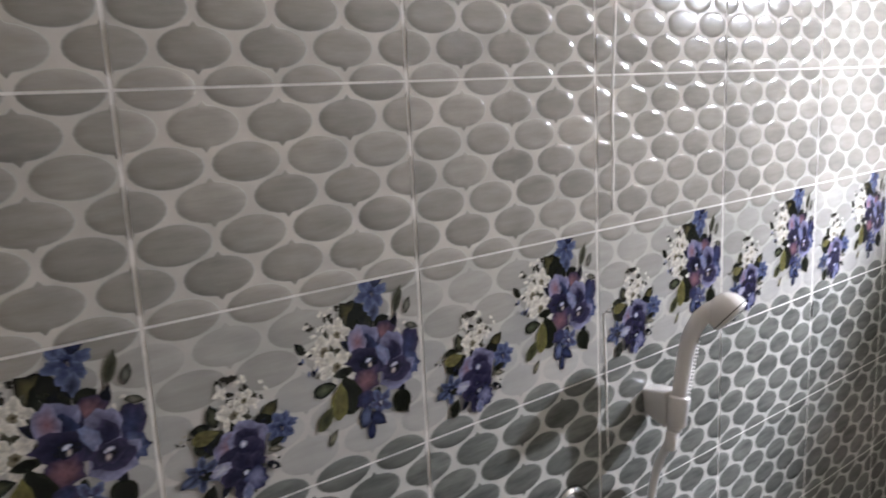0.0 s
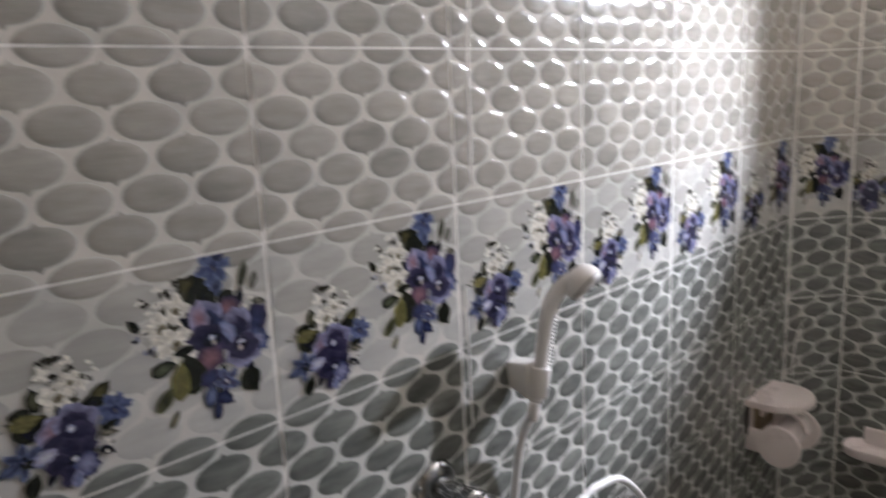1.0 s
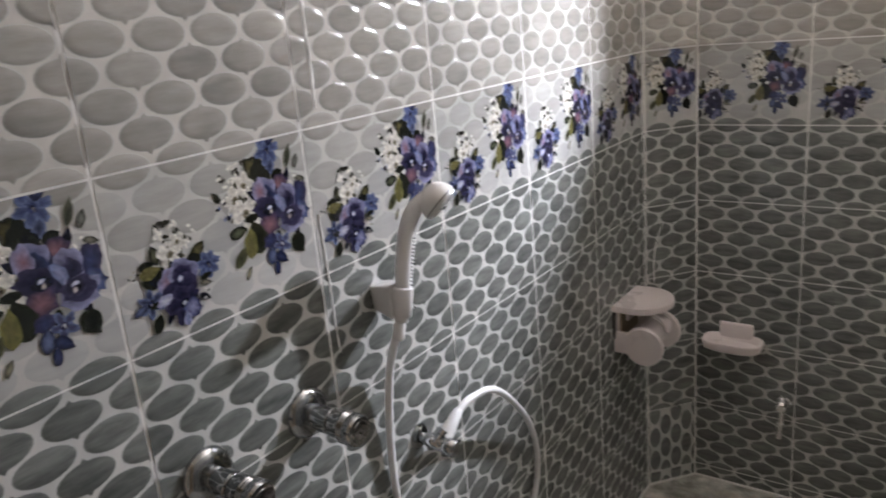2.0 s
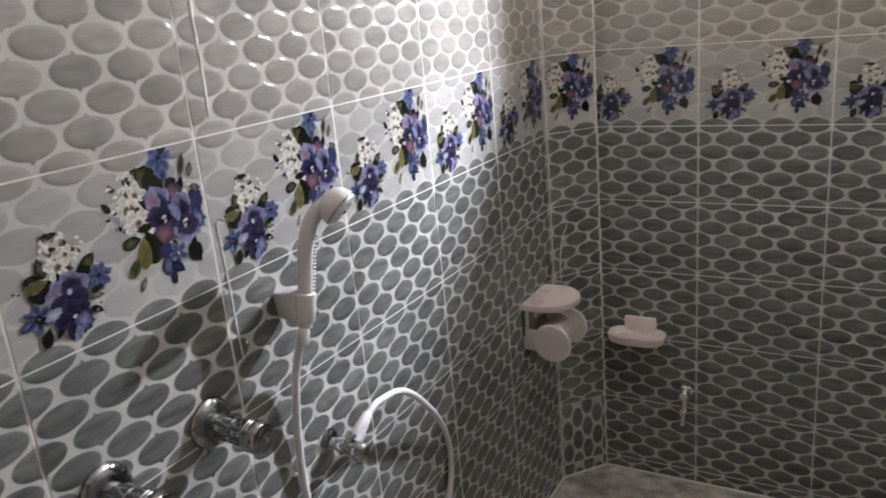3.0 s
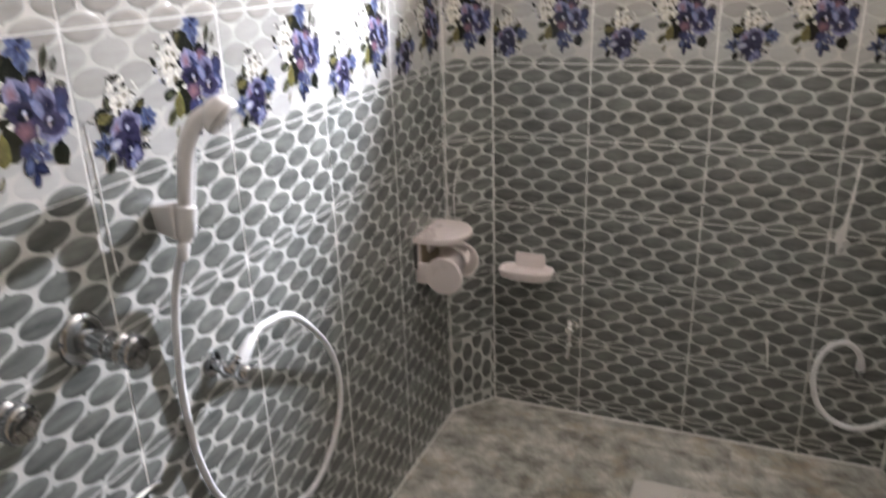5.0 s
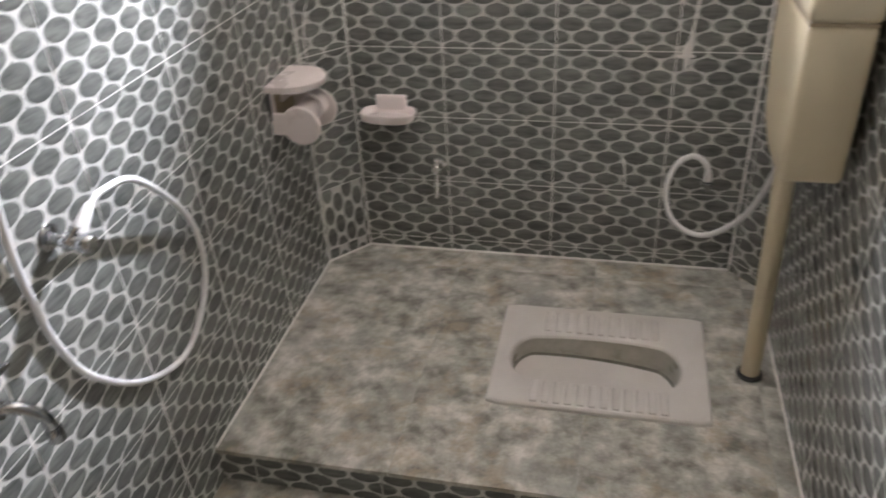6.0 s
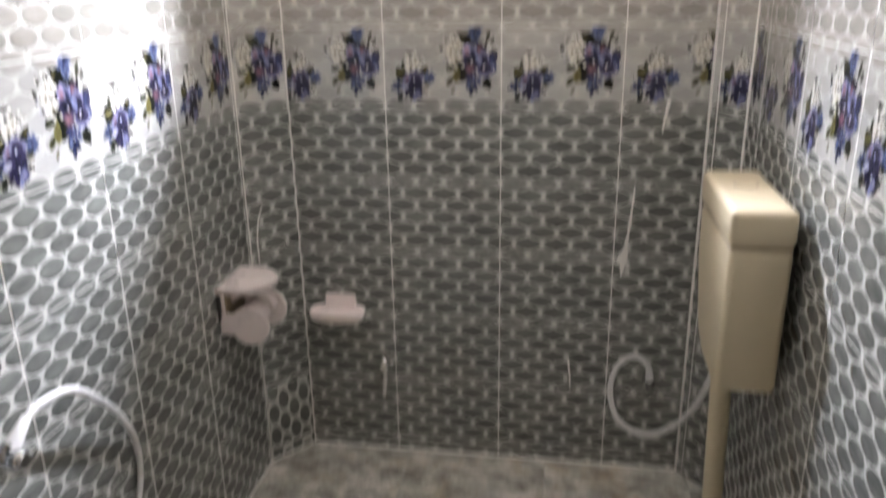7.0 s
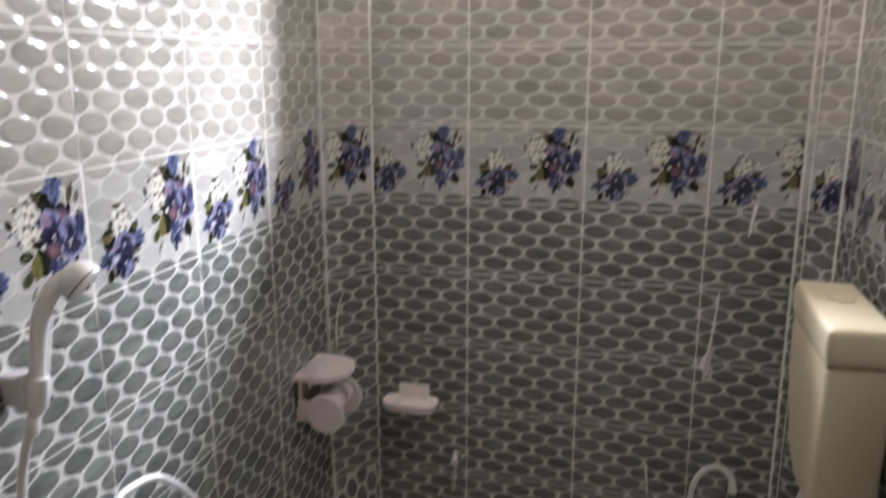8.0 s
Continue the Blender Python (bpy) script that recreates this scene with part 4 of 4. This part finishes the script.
def smear(name, corner, along, path, width, label, group="cement smears"):
    """A thin ragged run of cement on a wall: path of (u, z), width of (start, end)."""
    U = Vector((*along, 0)).normalized()
    N = U.cross(Vector((0, 0, 1)))
    rng = random.Random(len(path) * 7 + int(path[0][1] * 100))
    line = spline([(u, z, 0) for u, z in path], 10)
    bm = bmesh.new()
    rows = []
    for i, q in enumerate(line):
        t = i / (len(line) - 1)
        w = (width[0] + (width[1] - width[0]) * t) * rng.uniform(0.7, 1.25) / 2 * min(1, 8 * t + 0.2, 8 * (1 - t) + 0.2)
        c = Vector((corner[0], corner[1], 0)) + U * (q.x + rng.uniform(-0.0006, 0.0006)) + Vector((0, 0, q.y))
        rows.append([bm.verts.new(c + U * (k * w) + N * d) for k, d in ((-1, 0.0005), (-0.5, 0.0017), (0.5, 0.0017), (1, 0.0005))])
    for a, c in zip(rows, rows[1:]):
        for k in range(3):
            bm.faces.new((a[k], a[k + 1], c[k + 1], c[k]))
    ob = part(name, bm, grout, None, label)
    return tagged(ob, "", "cement", group, "structure")


RUN = "thin ragged run of dried white cement on the tiles"
LEFT = ((0, -2.62), (0, 1))
smear("cement_run", *LEFT, ((1.342, 1.600), (1.336, 1.52), (1.330, 1.42), (1.331, 1.34), (1.329, 1.279)), (0.006, 0.006), RUN)
smear("cement_run", *LEFT, ((1.309, 1.140), (1.312, 1.06), (1.313, 0.98), (1.315, 0.930)), (0.005, 0.004), RUN)
smear("cement_run", *LEFT, ((1.790, 0.50), (1.789, 0.46)), (0.004, 0.003), RUN)
BACK = ((0, 0), (1, 0))
smear("cement_run", *BACK, ((1.026, 0.86), (1.022, 0.79), (1.016, 0.72), (1.008, 0.65), (1.004, 0.60)), (0.003, 0.014), RUN)
smear("cement_run", *BACK, ((1.013, 0.690), (1.007, 0.655), (1.004, 0.630)), (0.006, 0.044), RUN)
smear("cement_run", *BACK, ((1.096, 1.074), (1.090, 1.04), (1.084, 0.99)), (0.012, 0.004), RUN)
smear("cement_run", *BACK, ((0.870, 0.345), (0.876, 0.30), (0.881, 0.245)), (0.007, 0.003), RUN)
SLANT = (CH_L[0], (0.100, 0.119))
smear("cement_run", *SLANT, ((0.052, 0.80), (0.034, 0.76), (0.024, 0.70), (0.024, 0.63)), (0.004, 0.005), RUN)
EDGEL = "thick uneven white joint along the wall's corner"
smear("corner_joint", CH_R[0], (0.076, -0.085), ((0.002, 0.0), (0.003, 0.7), (0.001, 1.4), (0.002, 2.25)), (0.006, 0.007), EDGEL, "corner joints")
smear("corner_joint", CH_R[0], (0.076, -0.085), ((0.112, 0.0), (0.111, 0.7), (0.112, 1.4), (0.112, 2.25)), (0.006, 0.007), EDGEL, "corner joints")
smear("corner_joint", CH_R[0], (0.076, -0.085), ((0.026, 0.0), (0.027, 0.7), (0.025, 1.4), (0.026, 2.25)), (0.003, 0.004), EDGEL, "corner joints")
smear("corner_joint", CH_L[0], (0.100, 0.119), ((0.154, 0.0), (0.1545, 0.7), (0.1535, 1.4), (0.154, 2.25)), (0.005, 0.005), EDGEL, "corner joints")
smear("corner_joint", CH_L[0], (0.100, 0.119), ((0.002, 0.0), (0.0015, 0.7), (0.002, 1.4), (0.002, 2.25)), (0.004, 0.004), EDGEL, "corner joints")


def skirt(pts):
    """A thin bead of cement where the platform meets the walls."""
    bm = tube([(x, y, 0.001) for x, y in pts], 0.0042, 8, 1)
    tagged(part("floor_joint", bm, grout, None, "thin white cement bead where platform meets wall"), "", "cement", "floor joints", "structure")


skirt(((0.001, EDGE), (0.001, -0.5), (0.001, -0.119)))
skirt(((0.0, -0.119), (0.100, 0.0)))
skirt(((0.100, -0.001), (0.6, -0.001), (1.192, -0.001)))
skirt(((ROOM_W - 0.001, -0.085), (ROOM_W - 0.001, -0.5), (ROOM_W - 0.001, EDGE)))

# ---------------------------------------------------------------- all the tiles, last
xs = (0.0, 0.005, 0.41, 0.815, 1.22, ROOM_W)
for xa, xb in zip(xs[1:], xs[2:]):
    for ya, yb in ((EDGE - 0.006, -0.5), (-0.5, -0.095), (-0.095, 0.0)):
        cut_tile("floor_tile", xa if xa > 0.01 else 0.0, xb, ya, yb, 0.0, 0.0125, HOLE, platform, marble)
    for k in range(5):
        cut_tile("floor_tile", xa if xa > 0.01 else 0.0, xb, max(EDGE + 0.004 - (k + 1) * 0.405, -ROOM_L), EDGE + 0.004 - k * 0.405, LOW, 0.008, (9, 9.1, 9, 9.1), floor_lower, marble)

tile_wall(wall_left, (0, -ROOM_L), (0, 1), ROOM_L - 0.119, LOW, TOP, ROOM_L - 1.0245, 0.298)
tile_wall(wall_corner_left, CH_L[0], (0.100, 0.119), 0.1554, 0.0, TOP, -0.146, 0.300, None, 0.25)
tile_wall(wall_corner_right, CH_R[0], (0.076, -0.085), 0.1140, 0.0, TOP, 0.005 - 0.3, 0.300)
tile_wall(wall_right, (ROOM_W, -0.085), (0, -1), ROOM_L - 0.085, LOW, TOP, 0.118, 0.298)
tile_wall(platform, (0, EDGE), (1, 0), ROOM_W, LOW, -0.0125, 0.09, 0.3025)
# the back wall starts where the slanting corner ends
tile_wall(wall_back, (0.100, 0), (1, 0), 1.092, 0.0, TOP, 0.5745, 0.3065, (NICHE[0] - 0.1, NICHE[1] - 0.1, NICHE[2], NICHE[3]))
